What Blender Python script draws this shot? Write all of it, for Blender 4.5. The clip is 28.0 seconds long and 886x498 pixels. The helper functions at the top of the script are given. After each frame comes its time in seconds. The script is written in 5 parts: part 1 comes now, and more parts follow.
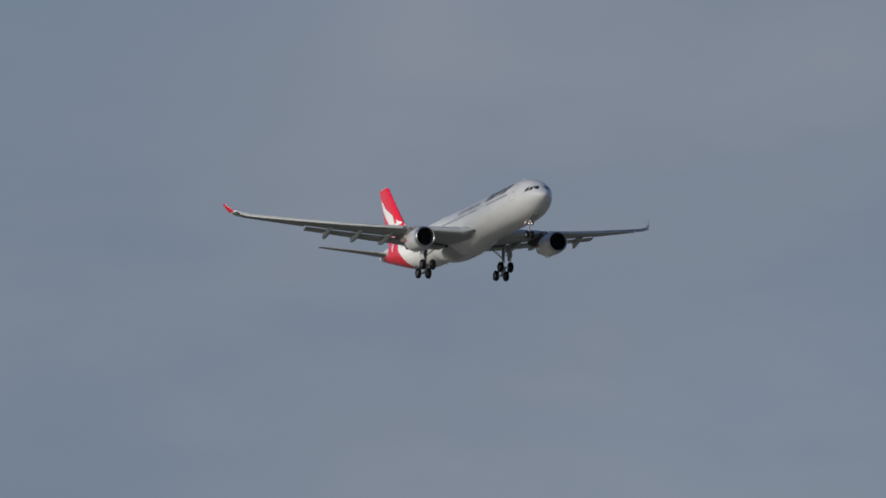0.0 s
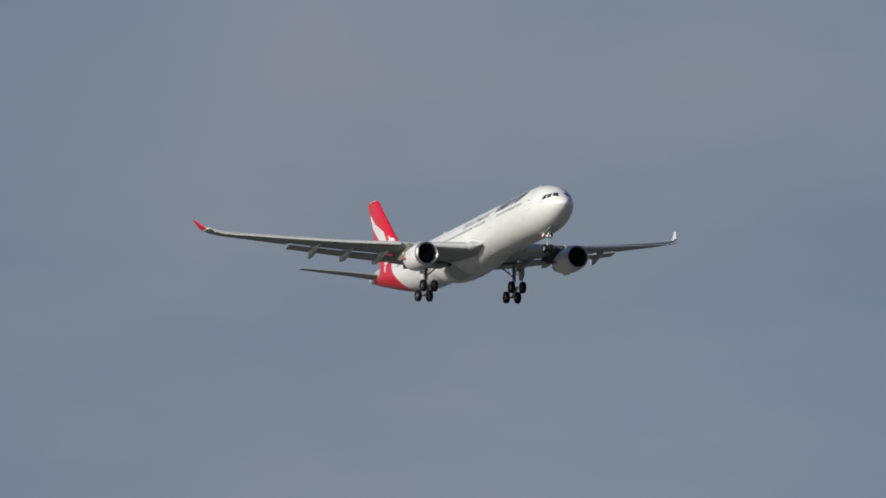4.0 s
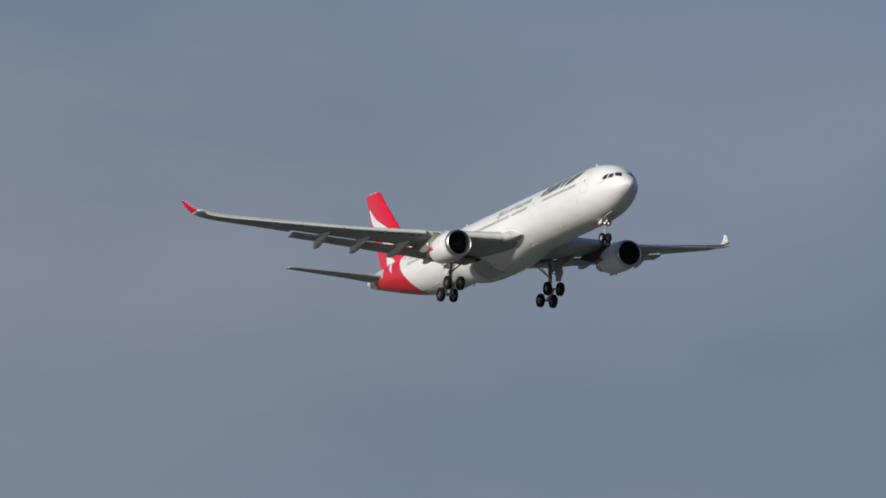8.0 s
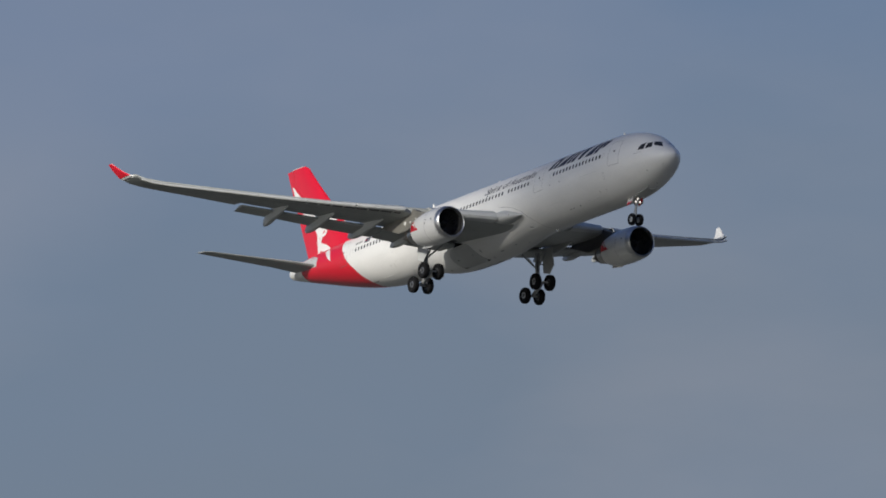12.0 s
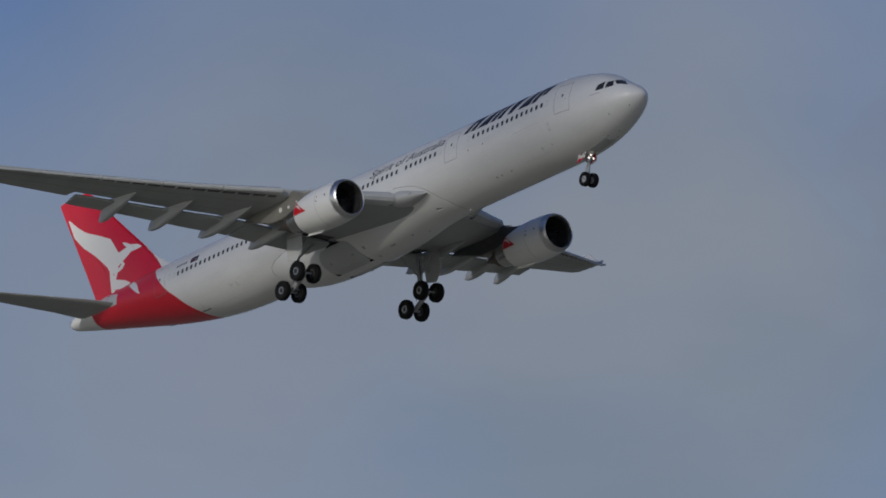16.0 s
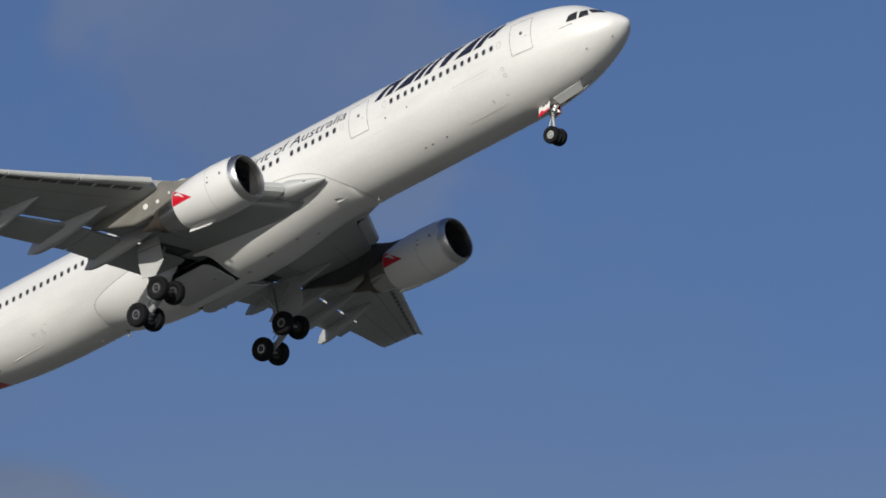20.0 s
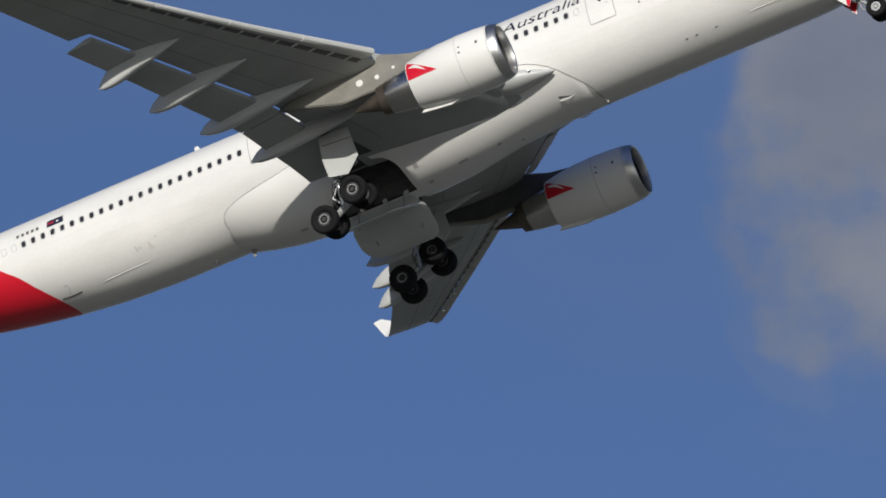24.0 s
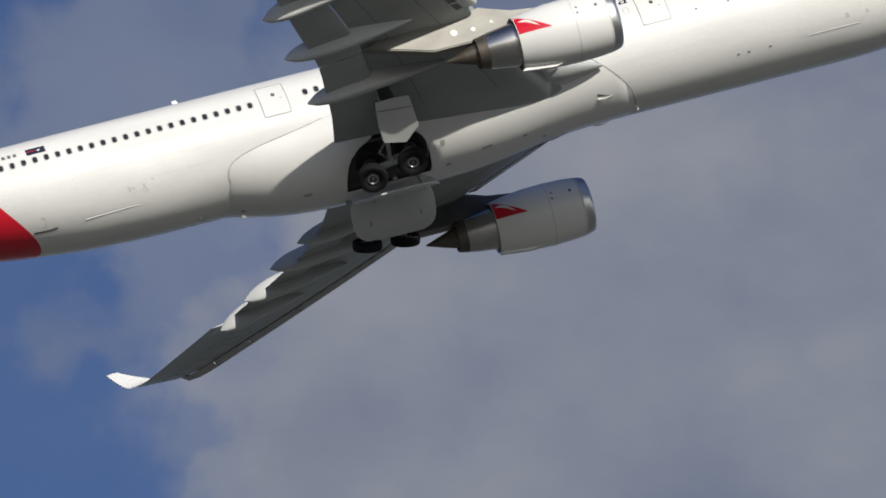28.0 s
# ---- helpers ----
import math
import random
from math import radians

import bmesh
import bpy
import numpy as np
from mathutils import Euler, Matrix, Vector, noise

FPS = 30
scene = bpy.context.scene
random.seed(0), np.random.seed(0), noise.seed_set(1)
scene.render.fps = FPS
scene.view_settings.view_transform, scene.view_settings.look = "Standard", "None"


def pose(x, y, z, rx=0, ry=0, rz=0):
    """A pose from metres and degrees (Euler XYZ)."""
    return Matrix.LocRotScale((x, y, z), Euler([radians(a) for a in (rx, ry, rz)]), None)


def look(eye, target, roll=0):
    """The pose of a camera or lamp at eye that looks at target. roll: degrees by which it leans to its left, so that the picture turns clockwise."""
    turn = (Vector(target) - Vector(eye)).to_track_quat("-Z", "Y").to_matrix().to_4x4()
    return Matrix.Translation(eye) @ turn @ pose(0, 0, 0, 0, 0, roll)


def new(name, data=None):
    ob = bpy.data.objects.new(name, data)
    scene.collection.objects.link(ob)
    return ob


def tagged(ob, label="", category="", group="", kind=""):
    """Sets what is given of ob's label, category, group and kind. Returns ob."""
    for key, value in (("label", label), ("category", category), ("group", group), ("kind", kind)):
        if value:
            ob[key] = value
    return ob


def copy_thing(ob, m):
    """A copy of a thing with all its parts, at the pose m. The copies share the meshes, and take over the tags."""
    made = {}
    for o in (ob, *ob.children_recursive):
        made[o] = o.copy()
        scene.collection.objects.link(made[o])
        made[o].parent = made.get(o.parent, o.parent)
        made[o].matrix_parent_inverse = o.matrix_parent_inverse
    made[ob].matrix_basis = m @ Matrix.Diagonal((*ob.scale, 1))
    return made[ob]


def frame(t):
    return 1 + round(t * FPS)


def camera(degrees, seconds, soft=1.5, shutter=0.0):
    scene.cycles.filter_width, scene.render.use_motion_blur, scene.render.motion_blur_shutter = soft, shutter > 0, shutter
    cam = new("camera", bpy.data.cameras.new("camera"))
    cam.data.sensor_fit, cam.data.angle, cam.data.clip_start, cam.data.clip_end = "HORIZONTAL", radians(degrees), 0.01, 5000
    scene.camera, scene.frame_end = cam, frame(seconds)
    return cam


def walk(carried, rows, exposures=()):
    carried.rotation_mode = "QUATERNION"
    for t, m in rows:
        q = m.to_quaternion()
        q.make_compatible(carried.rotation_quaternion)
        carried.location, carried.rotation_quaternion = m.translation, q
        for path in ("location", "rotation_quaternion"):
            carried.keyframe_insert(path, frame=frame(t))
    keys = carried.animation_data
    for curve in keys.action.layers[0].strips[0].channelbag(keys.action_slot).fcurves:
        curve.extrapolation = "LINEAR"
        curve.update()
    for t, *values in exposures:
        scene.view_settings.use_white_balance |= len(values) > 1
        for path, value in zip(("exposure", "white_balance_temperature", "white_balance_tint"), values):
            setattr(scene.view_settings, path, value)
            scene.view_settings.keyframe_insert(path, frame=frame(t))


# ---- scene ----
LENS = 6.2
# rows begin
FLIGHT = [
    (0.0, pose(-984.76, 364.14, 118.30, 0.012, 3.696, 180.000)),
    (0.5, pose(-969.00, 360.44, 111.79, -0.768, 4.010, 180.000)),
    (1.0, pose(-953.08, 356.31, 106.27, -1.398, 4.268, 180.000)),
    (1.5, pose(-937.16, 351.10, 102.71, -1.946, 4.500, 180.000)),
    (2.0, pose(-920.65, 346.59, 101.19, -1.841, 4.503, 180.000)),
    (2.5, pose(-903.60, 343.61, 100.93, -1.066, 4.263, 180.000)),
    (3.0, pose(-887.31, 339.71, 101.28, -0.792, 4.200, 180.000)),
    (3.5, pose(-871.10, 336.02, 101.87, -0.785, 4.235, 180.000)),
    (5.5, pose(-804.77, 327.05, 115.93, -1.170, 4.542, 180.000)),
    (6.0, pose(-786.59, 327.18, 116.77, -1.008, 4.519, 180.000)),
    (6.5, pose(-768.10, 328.73, 116.52, -0.517, 4.368, 180.000)),
    (7.0, pose(-749.89, 329.86, 115.06, -0.355, 4.341, 180.000)),
    (7.5, pose(-731.17, 331.67, 112.58, -0.086, 4.266, 180.000)),
    (8.0, pose(-712.46, 333.51, 109.87, 0.259, 4.151, 180.000)),
    (8.5, pose(-693.50, 335.88, 107.83, 0.805, 3.936, 180.000)),
    (9.0, pose(-673.89, 338.65, 107.24, 1.387, 3.681, 180.000)),
    (9.5, pose(-654.35, 341.02, 107.71, 1.823, 3.480, 180.000)),
    (10.0, pose(-635.08, 342.75, 107.62, 1.970, 3.410, 180.000)),
    (10.5, pose(-616.67, 343.74, 106.33, 1.731, 3.534, 180.000)),
    (11.0, pose(-598.24, 345.09, 104.31, 1.492, 3.666, 180.000)),
    (11.5, pose(-579.94, 346.50, 102.74, 1.220, 3.820, 180.000)),
    (13.5, pose(-503.92, 350.26, 101.08, 0.759, 4.726, 180.000)),
    (14.0, pose(-484.42, 350.10, 106.13, 0.296, 5.198, 180.000)),
    (14.5, pose(-465.28, 350.70, 106.33, 0.540, 5.764, 180.000)),
    (15.0, pose(-446.82, 349.92, 107.50, 0.241, 6.721, 180.000)),
    (15.5, pose(-427.50, 349.70, 108.89, 0.358, 7.425, 180.000)),
    (16.0, pose(-407.78, 349.82, 112.17, 0.479, 8.194, 180.000)),
    (16.5, pose(-390.08, 348.99, 112.93, 0.522, 9.370, 180.000)),
    (17.0, pose(-372.78, 348.52, 113.06, 0.542, 10.619, 180.000)),
    (17.5, pose(-353.80, 348.40, 112.22, 0.508, 11.792, 180.000)),
    (18.0, pose(-334.94, 347.37, 111.07, 0.543, 12.907, 180.000)),
    (18.5, pose(-316.97, 346.32, 112.07, 0.433, 13.718, 180.000)),
    (19.0, pose(-298.74, 345.75, 112.13, 0.435, 14.368, 180.000)),
    (19.5, pose(-281.20, 345.77, 112.42, 0.469, 14.673, 180.000)),
    (20.0, pose(-261.24, 346.04, 114.97, 0.480, 14.981, 180.000)),
    (20.5, pose(-238.16, 346.95, 120.66, 0.656, 14.773, 180.000)),
    (22.5, pose(-168.15, 344.53, 128.79, 0.186, 15.667, 180.000)),
    (23.0, pose(-148.11, 345.61, 132.34, 0.154, 15.781, 180.000)),
    (23.5, pose(-128.51, 346.33, 135.27, 0.130, 15.876, 180.000)),
    (24.0, pose(-109.20, 346.86, 139.22, 0.109, 15.971, 180.000)),
    (24.5, pose(-90.10, 346.81, 144.04, 0.052, 16.176, 180.000)),
    (25.0, pose(-68.37, 345.45, 150.16, 0.113, 16.027, 180.000)),
    (25.5, pose(-49.56, 342.44, 155.99, 0.033, 16.306, 180.000)),
    (26.0, pose(-31.43, 340.70, 160.66, -0.021, 16.633, 180.000)),
    (26.5, pose(-13.52, 340.36, 165.21, -0.039, 16.877, 180.000)),
    (27.0, pose(6.94, 339.11, 171.21, -0.007, 16.704, 180.000)),
    (27.5, pose(25.37, 336.10, 177.86, -0.001, 16.879, 180.000)),
    (28.0, pose(42.31, 334.03, 183.09, 0.029, 17.260, 180.000)),
]
PAN = [
    (0.0, pose(0, 0, 1.7, 95.9436, 0.0000, 70.4242)),
    (0.5, pose(0, 0, 1.7, 95.7638, 0.0000, 70.3307)),
    (1.0, pose(0, 0, 1.7, 95.5587, -0.0000, 70.4068)),
    (1.5, pose(0, 0, 1.7, 95.3919, 0.0000, 70.3978)),
    (2.0, pose(0, 0, 1.7, 95.3001, 0.0000, 70.2602)),
    (2.5, pose(0, 0, 1.7, 95.3053, -0.0000, 70.0456)),
    (3.0, pose(0, 0, 1.7, 95.4721, 0.0000, 69.9624)),
    (3.5, pose(0, 0, 1.7, 95.7424, 0.0000, 69.8371)),
    (5.5, pose(0, 0, 1.7, 96.8396, 0.0000, 68.7762)),
    (6.0, pose(0, 0, 1.7, 96.9870, 0.0000, 68.5433)),
    (6.5, pose(0, 0, 1.7, 97.1701, 0.0000, 67.9790)),
    (7.0, pose(0, 0, 1.7, 97.3144, 0.0000, 67.4689)),
    (7.5, pose(0, 0, 1.7, 97.3734, -0.0000, 66.8626)),
    (8.0, pose(0, 0, 1.7, 97.3558, -0.0000, 66.2389)),
    (8.5, pose(0, 0, 1.7, 97.3451, 0.0000, 65.5792)),
    (9.0, pose(0, 0, 1.7, 97.4107, 0.0000, 64.7139)),
    (9.5, pose(0, 0, 1.7, 97.5873, -0.0000, 63.9663)),
    (10.0, pose(0, 0, 1.7, 97.7809, -0.0000, 63.1972)),
    (10.5, pose(0, 0, 1.7, 97.9238, 0.0000, 62.4315)),
    (11.0, pose(0, 0, 1.7, 97.9280, -0.0000, 61.6711)),
    (11.5, pose(0, 0, 1.7, 97.9389, 0.0000, 60.7632)),
    (13.5, pose(0, 0, 1.7, 98.5612, 0.0000, 56.8189)),
    (14.0, pose(0, 0, 1.7, 99.0989, -0.0000, 55.5588)),
    (14.5, pose(0, 0, 1.7, 99.2250, -0.0000, 54.2437)),
    (15.0, pose(0, 0, 1.7, 99.5288, 0.0000, 53.2292)),
    (15.5, pose(0, 0, 1.7, 99.9154, -0.0000, 52.2613)),
    (16.0, pose(0, 0, 1.7, 100.5127, -0.0000, 50.7920)),
    (16.5, pose(0, 0, 1.7, 100.8525, -0.0000, 49.3391)),
    (17.0, pose(0, 0, 1.7, 101.1030, -0.0000, 48.1246)),
    (17.5, pose(0, 0, 1.7, 101.2860, 0.0000, 46.7271)),
    (18.0, pose(0, 0, 1.7, 101.4904, 0.0000, 45.2979)),
    (18.5, pose(0, 0, 1.7, 101.8820, 0.0000, 43.9446)),
    (19.0, pose(0, 0, 1.7, 102.1871, 0.0000, 42.4251)),
    (19.5, pose(0, 0, 1.7, 102.4206, -0.0000, 40.8605)),
    (20.0, pose(0, 0, 1.7, 103.0344, -0.0000, 38.3608)),
    (20.5, pose(0, 0, 1.7, 104.6351, -0.0000, 36.8142)),
    (22.5, pose(0, 0, 1.7, 106.1652, -0.0000, 28.2460)),
    (23.0, pose(0, 0, 1.7, 106.8159, -0.0000, 26.3556)),
    (23.5, pose(0, 0, 1.7, 107.4878, -0.0000, 23.7131)),
    (24.0, pose(0, 0, 1.7, 108.3167, -0.0000, 21.2228)),
    (24.5, pose(0, 0, 1.7, 109.2224, -0.0000, 19.0519)),
    (25.0, pose(0, 0, 1.7, 110.2423, -0.0000, 16.1668)),
    (25.5, pose(0, 0, 1.7, 111.1915, -0.0000, 12.3609)),
    (26.0, pose(0, 0, 1.7, 111.9824, 0.0000, 8.7965)),
    (26.5, pose(0, 0, 1.7, 112.7923, 0.0000, 6.5682)),
    (27.0, pose(0, 0, 1.7, 114.0461, 0.0000, 3.7990)),
    (27.5, pose(0, 0, 1.7, 115.3685, 0.0000, 0.3033)),
    (28.0, pose(0, 0, 1.7, 116.3550, 0.0000, -2.8256)),
]
# rows end
cam = camera(LENS, 28.0, soft=1.75)
walk(cam, PAN, exposures=[(0, 0.0), (15.5, 0.0), (17, 0.05), (18.5, -0.07), (20, -0.1), (22.5, 0.0), (25, 0.0), (27, 0.12), (28, 0.12)])

# ---- daylight ----
SUN_AZ, SUN_EL = -71.0, 21.5          # degrees from +x towards +y, and above the horizon


# banks of cloud: azimuth and elevation in degrees, reach in degrees, density
CLOUDS = [(107.5, 20.4, 0.8, 0.55), (107.7, 18.2, 0.6, 0.15), (107.8, 21.7, 0.7, 0.8), (109.0, 21.9, 0.75, 0.8), (106.3, 19.9, 1.2, 0.5), (106.9, 19.2, 0.95, 0.95), (106.5, 20.3, 1.05, 0.9),
          (107.6, 21.4, 0.75, 0.85), (106.2, 18.7, 1.0, 0.85), (104.0, 17.9, 1.0, 0.9), (103.1, 19.9, 0.4, 0.7),
          (86.6, 26.0, 1.5, 0.55), (90.2, 27.3, 0.7, 0.5), (87.0, 25.1, 1.4, 0.95), (85.2, 25.6, 1.4, 0.95), (84.0, 26.4, 1.2, 0.9), (88.4, 25.0, 0.75, 0.8), (89.4, 25.7, 0.6, 0.45), (86.6, 27.4, 0.8, 0.7),
          (118.8, 15.7, 1.0, 0.36), (119.5, 17.1, 0.5, 0.45), (116.3, 14.9, 0.9, 0.22), (129.3, 14.2, 0.9, 0.3), (132.9, 10.3, 1.0, 0.55), (136.4, 11.4, 0.8, 0.35), (141.2, 11.9, 1.4, 0.14), (138.6, 11.7, 1.2, 0.1)]
# where the veil of thin cloud is thicker: azimuth, elevation, reach, amount
THICK = [(140.6, 11.9, 1.5, .33), (137.9, 11.2, 1.3, .3), (142.5, 10.8, 1.2, .2), (139.3, 9.9, 1.0, .2)]
# broad lighter and darker reaches of the haze: azimuth, elevation, reach, amount
HAZE = [(163.0, 7.6, 1.3, -.6), (154.2, 9.4, 1.5, .6), (150.0, 9.7, 1.3, .25), (151.5, 6.2, 1.7, -.9), (155.5, 6.9, 1.2, -.4), (147.0, 9.3, 1.1, -.5), (143.2, 7.4, 1.1, .5), (133.2, 12.8, 1.6, -.6)]


def daylight():
    world = bpy.data.worlds.new("sky")
    scene.world = world
    world.use_nodes = True
    nt = world.node_tree
    nt.nodes.clear()
    n = nt.nodes.new
    out, bg = n("ShaderNodeOutputWorld"), n("ShaderNodeBackground")
    sky = n("ShaderNodeTexSky")
    sky.sky_type, sky.sun_disc = "NISHITA", False
    sky.sun_elevation, sky.sun_rotation = radians(SUN_EL), radians(90 - SUN_AZ)
    sky.air_density, sky.dust_density, sky.ozone_density = 1.0, 0.25, 3.0
    tc = n("ShaderNodeTexCoord")
    sep = n("ShaderNodeSeparateXYZ")
    nt.links.new(tc.outputs["Generated"], sep.inputs[0])

    def noise_tex(scale, detail, rough, stretch, seed):
        mp = n("ShaderNodeMapping")
        mp.inputs["Scale"].default_value = stretch
        mp.inputs["Location"].default_value = seed
        tx = n("ShaderNodeTexNoise")
        tx.inputs["Scale"].default_value, tx.inputs["Detail"].default_value, tx.inputs["Roughness"].default_value = scale, detail, rough
        nt.links.new(tc.outputs["Generated"], mp.inputs[0])
        nt.links.new(mp.outputs[0], tx.inputs["Vector"])
        return tx.outputs["Fac"]

    def mathn(op, a, b, clamp=False):
        m = n("ShaderNodeMath")
        m.operation, m.use_clamp = op, clamp
        for k, v in enumerate((a, b)):
            if isinstance(v, (int, float)):
                m.inputs[k].default_value = v
            else:
                nt.links.new(v, m.inputs[k])
        return m.outputs[0]

    def ramp(v, a, b, lo, hi):
        r = n("ShaderNodeMapRange")
        r.interpolation_type = "SMOOTHSTEP"
        for k, x in zip(("From Min", "From Max", "To Min", "To Max"), (a, b, lo, hi)):
            r.inputs[k].default_value = x
        nt.links.new(v, r.inputs["Value"])
        return r.outputs[0]

    def vecn(op, a, b):
        v = n("ShaderNodeVectorMath")
        v.operation = op
        for k, x in enumerate((a, b)):
            if isinstance(x, tuple):
                v.inputs[k].default_value = x
            else:
                nt.links.new(x, v.inputs[k])
        return v.outputs[0]

    # wind-torn directions: the banks' rims wander and fray
    bent = tc.outputs["Generated"]
    for scale, detail, reach in ((22.0, 3.0, 0.075), (80.0, 6.0, 0.022)):
        swirl = n("ShaderNodeTexNoise")
        swirl.inputs["Scale"].default_value, swirl.inputs["Detail"].default_value = scale, detail
        nt.links.new(tc.outputs["Generated"], swirl.inputs["Vector"])
        drift = vecn("SUBTRACT", swirl.outputs["Color"], (0.5, 0.5, 0.5))
        bent = vecn("ADD", bent, vecn("MULTIPLY", drift, (reach, reach, reach * 0.8)))

    def around(az, el, outer, inner, top, torn=False):
        """How near a direction is to a point of the sky."""
        dot = n("ShaderNodeVectorMath")
        dot.operation = "DOT_PRODUCT"
        if torn:
            unit = n("ShaderNodeVectorMath")
            unit.operation = "NORMALIZE"
            nt.links.new(bent, unit.inputs[0])
            nt.links.new(unit.outputs[0], dot.inputs[0])
        else:
            nt.links.new(tc.outputs["Generated"], dot.inputs[0])
        dot.inputs[1].default_value = Vector((math.cos(radians(az)) * math.cos(radians(el)), math.sin(radians(az)) * math.cos(radians(el)), math.sin(radians(el))))
        return ramp(dot.outputs["Value"], math.cos(radians(outer)), math.cos(radians(inner)), 0.0, top)

    # a veil of thin cloud that thickens towards the horizon
    soft = noise_tex(7.0, 6.0, 0.5, (1, 1, 2.2), (3.1, 0.4, 1.7))
    veil = mathn("ADD", ramp(sep.outputs["Z"], 0.12, 0.24, 0.95, 0.03), mathn("MULTIPLY", mathn("SUBTRACT", soft, 0.5), 0.7))
    for az, el, reach, amount in THICK:
        veil = mathn("ADD", veil, mathn("MULTIPLY", around(az, el, reach * 1.9, reach * 0.2, 1.0), amount))
    veil = mathn("ADD", veil, 0.0, True)
    # torn banks of cloud, each round a direction
    edge = mathn("ADD", mathn("MULTIPLY", mathn("SUBTRACT", noise_tex(36.0, 9.0, 0.58, (1, 1, 1.2), (0.3, 2.2, 5.1)), 0.5), 3.0), 1.2)
    banks = None
    for az, el, reach, dense in CLOUDS:
        torn = ramp(mathn("MULTIPLY", around(az, el, reach * 2.3, reach * 0.3, 1.15, True), edge), 0.10, 1.0, 0.0, dense)
        banks = mathn("MAXIMUM", banks, torn) if banks else torn
    tone = n("ShaderNodeMix")
    tone.data_type = "RGBA"
    lightness = ramp(noise_tex(11.0, 5.0, 0.5, (1, 1, 2.6), (7.3, 1.2, 0.6)), 0.30, 0.70, 0.12, 0.92)
    for az, el, reach, amount in HAZE:
        lightness = mathn("ADD", lightness, mathn("MULTIPLY", around(az, el, reach * 1.9, reach * 0.2, 1.0), amount))
    nt.links.new(mathn("ADD", lightness, 0.0, True), tone.inputs["Factor"])
    tone.inputs[6].default_value = (2.57, 3.30, 4.37, 1)
    tone.inputs[7].default_value = (3.58, 4.02, 4.86, 1)
    # thin cloud scatters forwards: it is brighter round the sun
    a, e = radians(SUN_AZ), radians(SUN_EL)
    ahead = n("ShaderNodeVectorMath")
    ahead.operation = "DOT_PRODUCT"
    nt.links.new(tc.outputs["Generated"], ahead.inputs[0])
    ahead.inputs[1].default_value = (math.cos(a) * math.cos(e), math.sin(a) * math.cos(e), math.sin(e))
    glow = n("ShaderNodeMix")
    glow.data_type, glow.blend_type = "RGBA", "ADD"
    nt.links.new(ramp(ahead.outputs["Value"], 0.1, 1.0, 0.0, 1.0), glow.inputs["Factor"])
    nt.links.new(tone.outputs[2], glow.inputs[6])
    glow.inputs[7].default_value = (13.0, 12.0, 10.0, 1)
    billow = n("ShaderNodeMix")
    billow.data_type = "RGBA"
    nt.links.new(ramp(noise_tex(18.0, 6.0, 0.5, (1, 1, 1.4), (4.4, 0.9, 2.3)), 0.30, 0.70, 0.0, 1.0), billow.inputs["Factor"])
    billow.inputs[6].default_value = (2.25, 2.65, 3.65, 1)
    billow.inputs[7].default_value = (4.1, 4.25, 4.8, 1)
    mix = n("ShaderNodeMix")
    mix.data_type = "RGBA"
    nt.links.new(veil, mix.inputs["Factor"])
    over = n("ShaderNodeMix")
    over.data_type = "RGBA"
    nt.links.new(banks, over.inputs["Factor"])
    nt.links.new(mix.outputs[2], over.inputs[6])
    nt.links.new(billow.outputs[2], over.inputs[7])
    tint = n("ShaderNodeMix")
    tint.data_type, tint.blend_type = "RGBA", "MULTIPLY"
    tint.inputs["Factor"].default_value = 1.0
    nt.links.new(sky.outputs[0], tint.inputs[6])
    tint.inputs[7].default_value = (0.65, 0.71, 0.96, 1)
    # the clear sky is a little paler overhead than the model gives, and darker low down
    clear = n("ShaderNodeVectorMath")
    clear.operation = "SCALE"
    nt.links.new(tint.outputs[2], clear.inputs[0])
    nt.links.new(ramp(sep.outputs["Z"], 0.2, 0.42, 0.93, 1.0), clear.inputs["Scale"])
    nt.links.new(clear.outputs[0], mix.inputs[6])
    nt.links.new(glow.outputs[2], mix.inputs[7])
    nt.links.new(over.outputs[2], bg.inputs[0])
    bg.inputs[1].default_value = 0.065
    nt.links.new(bg.outputs[0], out.inputs[0])
    lamp = bpy.data.lights.new("sun", "SUN")
    lamp.energy, lamp.angle, lamp.color = 4.0, radians(0.6), (1.0, 0.955, 0.88)
    sun = new("sun", lamp)
    a, e = radians(SUN_AZ), radians(SUN_EL)
    d = Vector((math.cos(a) * math.cos(e), math.sin(a) * math.cos(e), math.sin(e)))
    sun.matrix_world = look(d * 900, (0, 0, 0))


daylight()


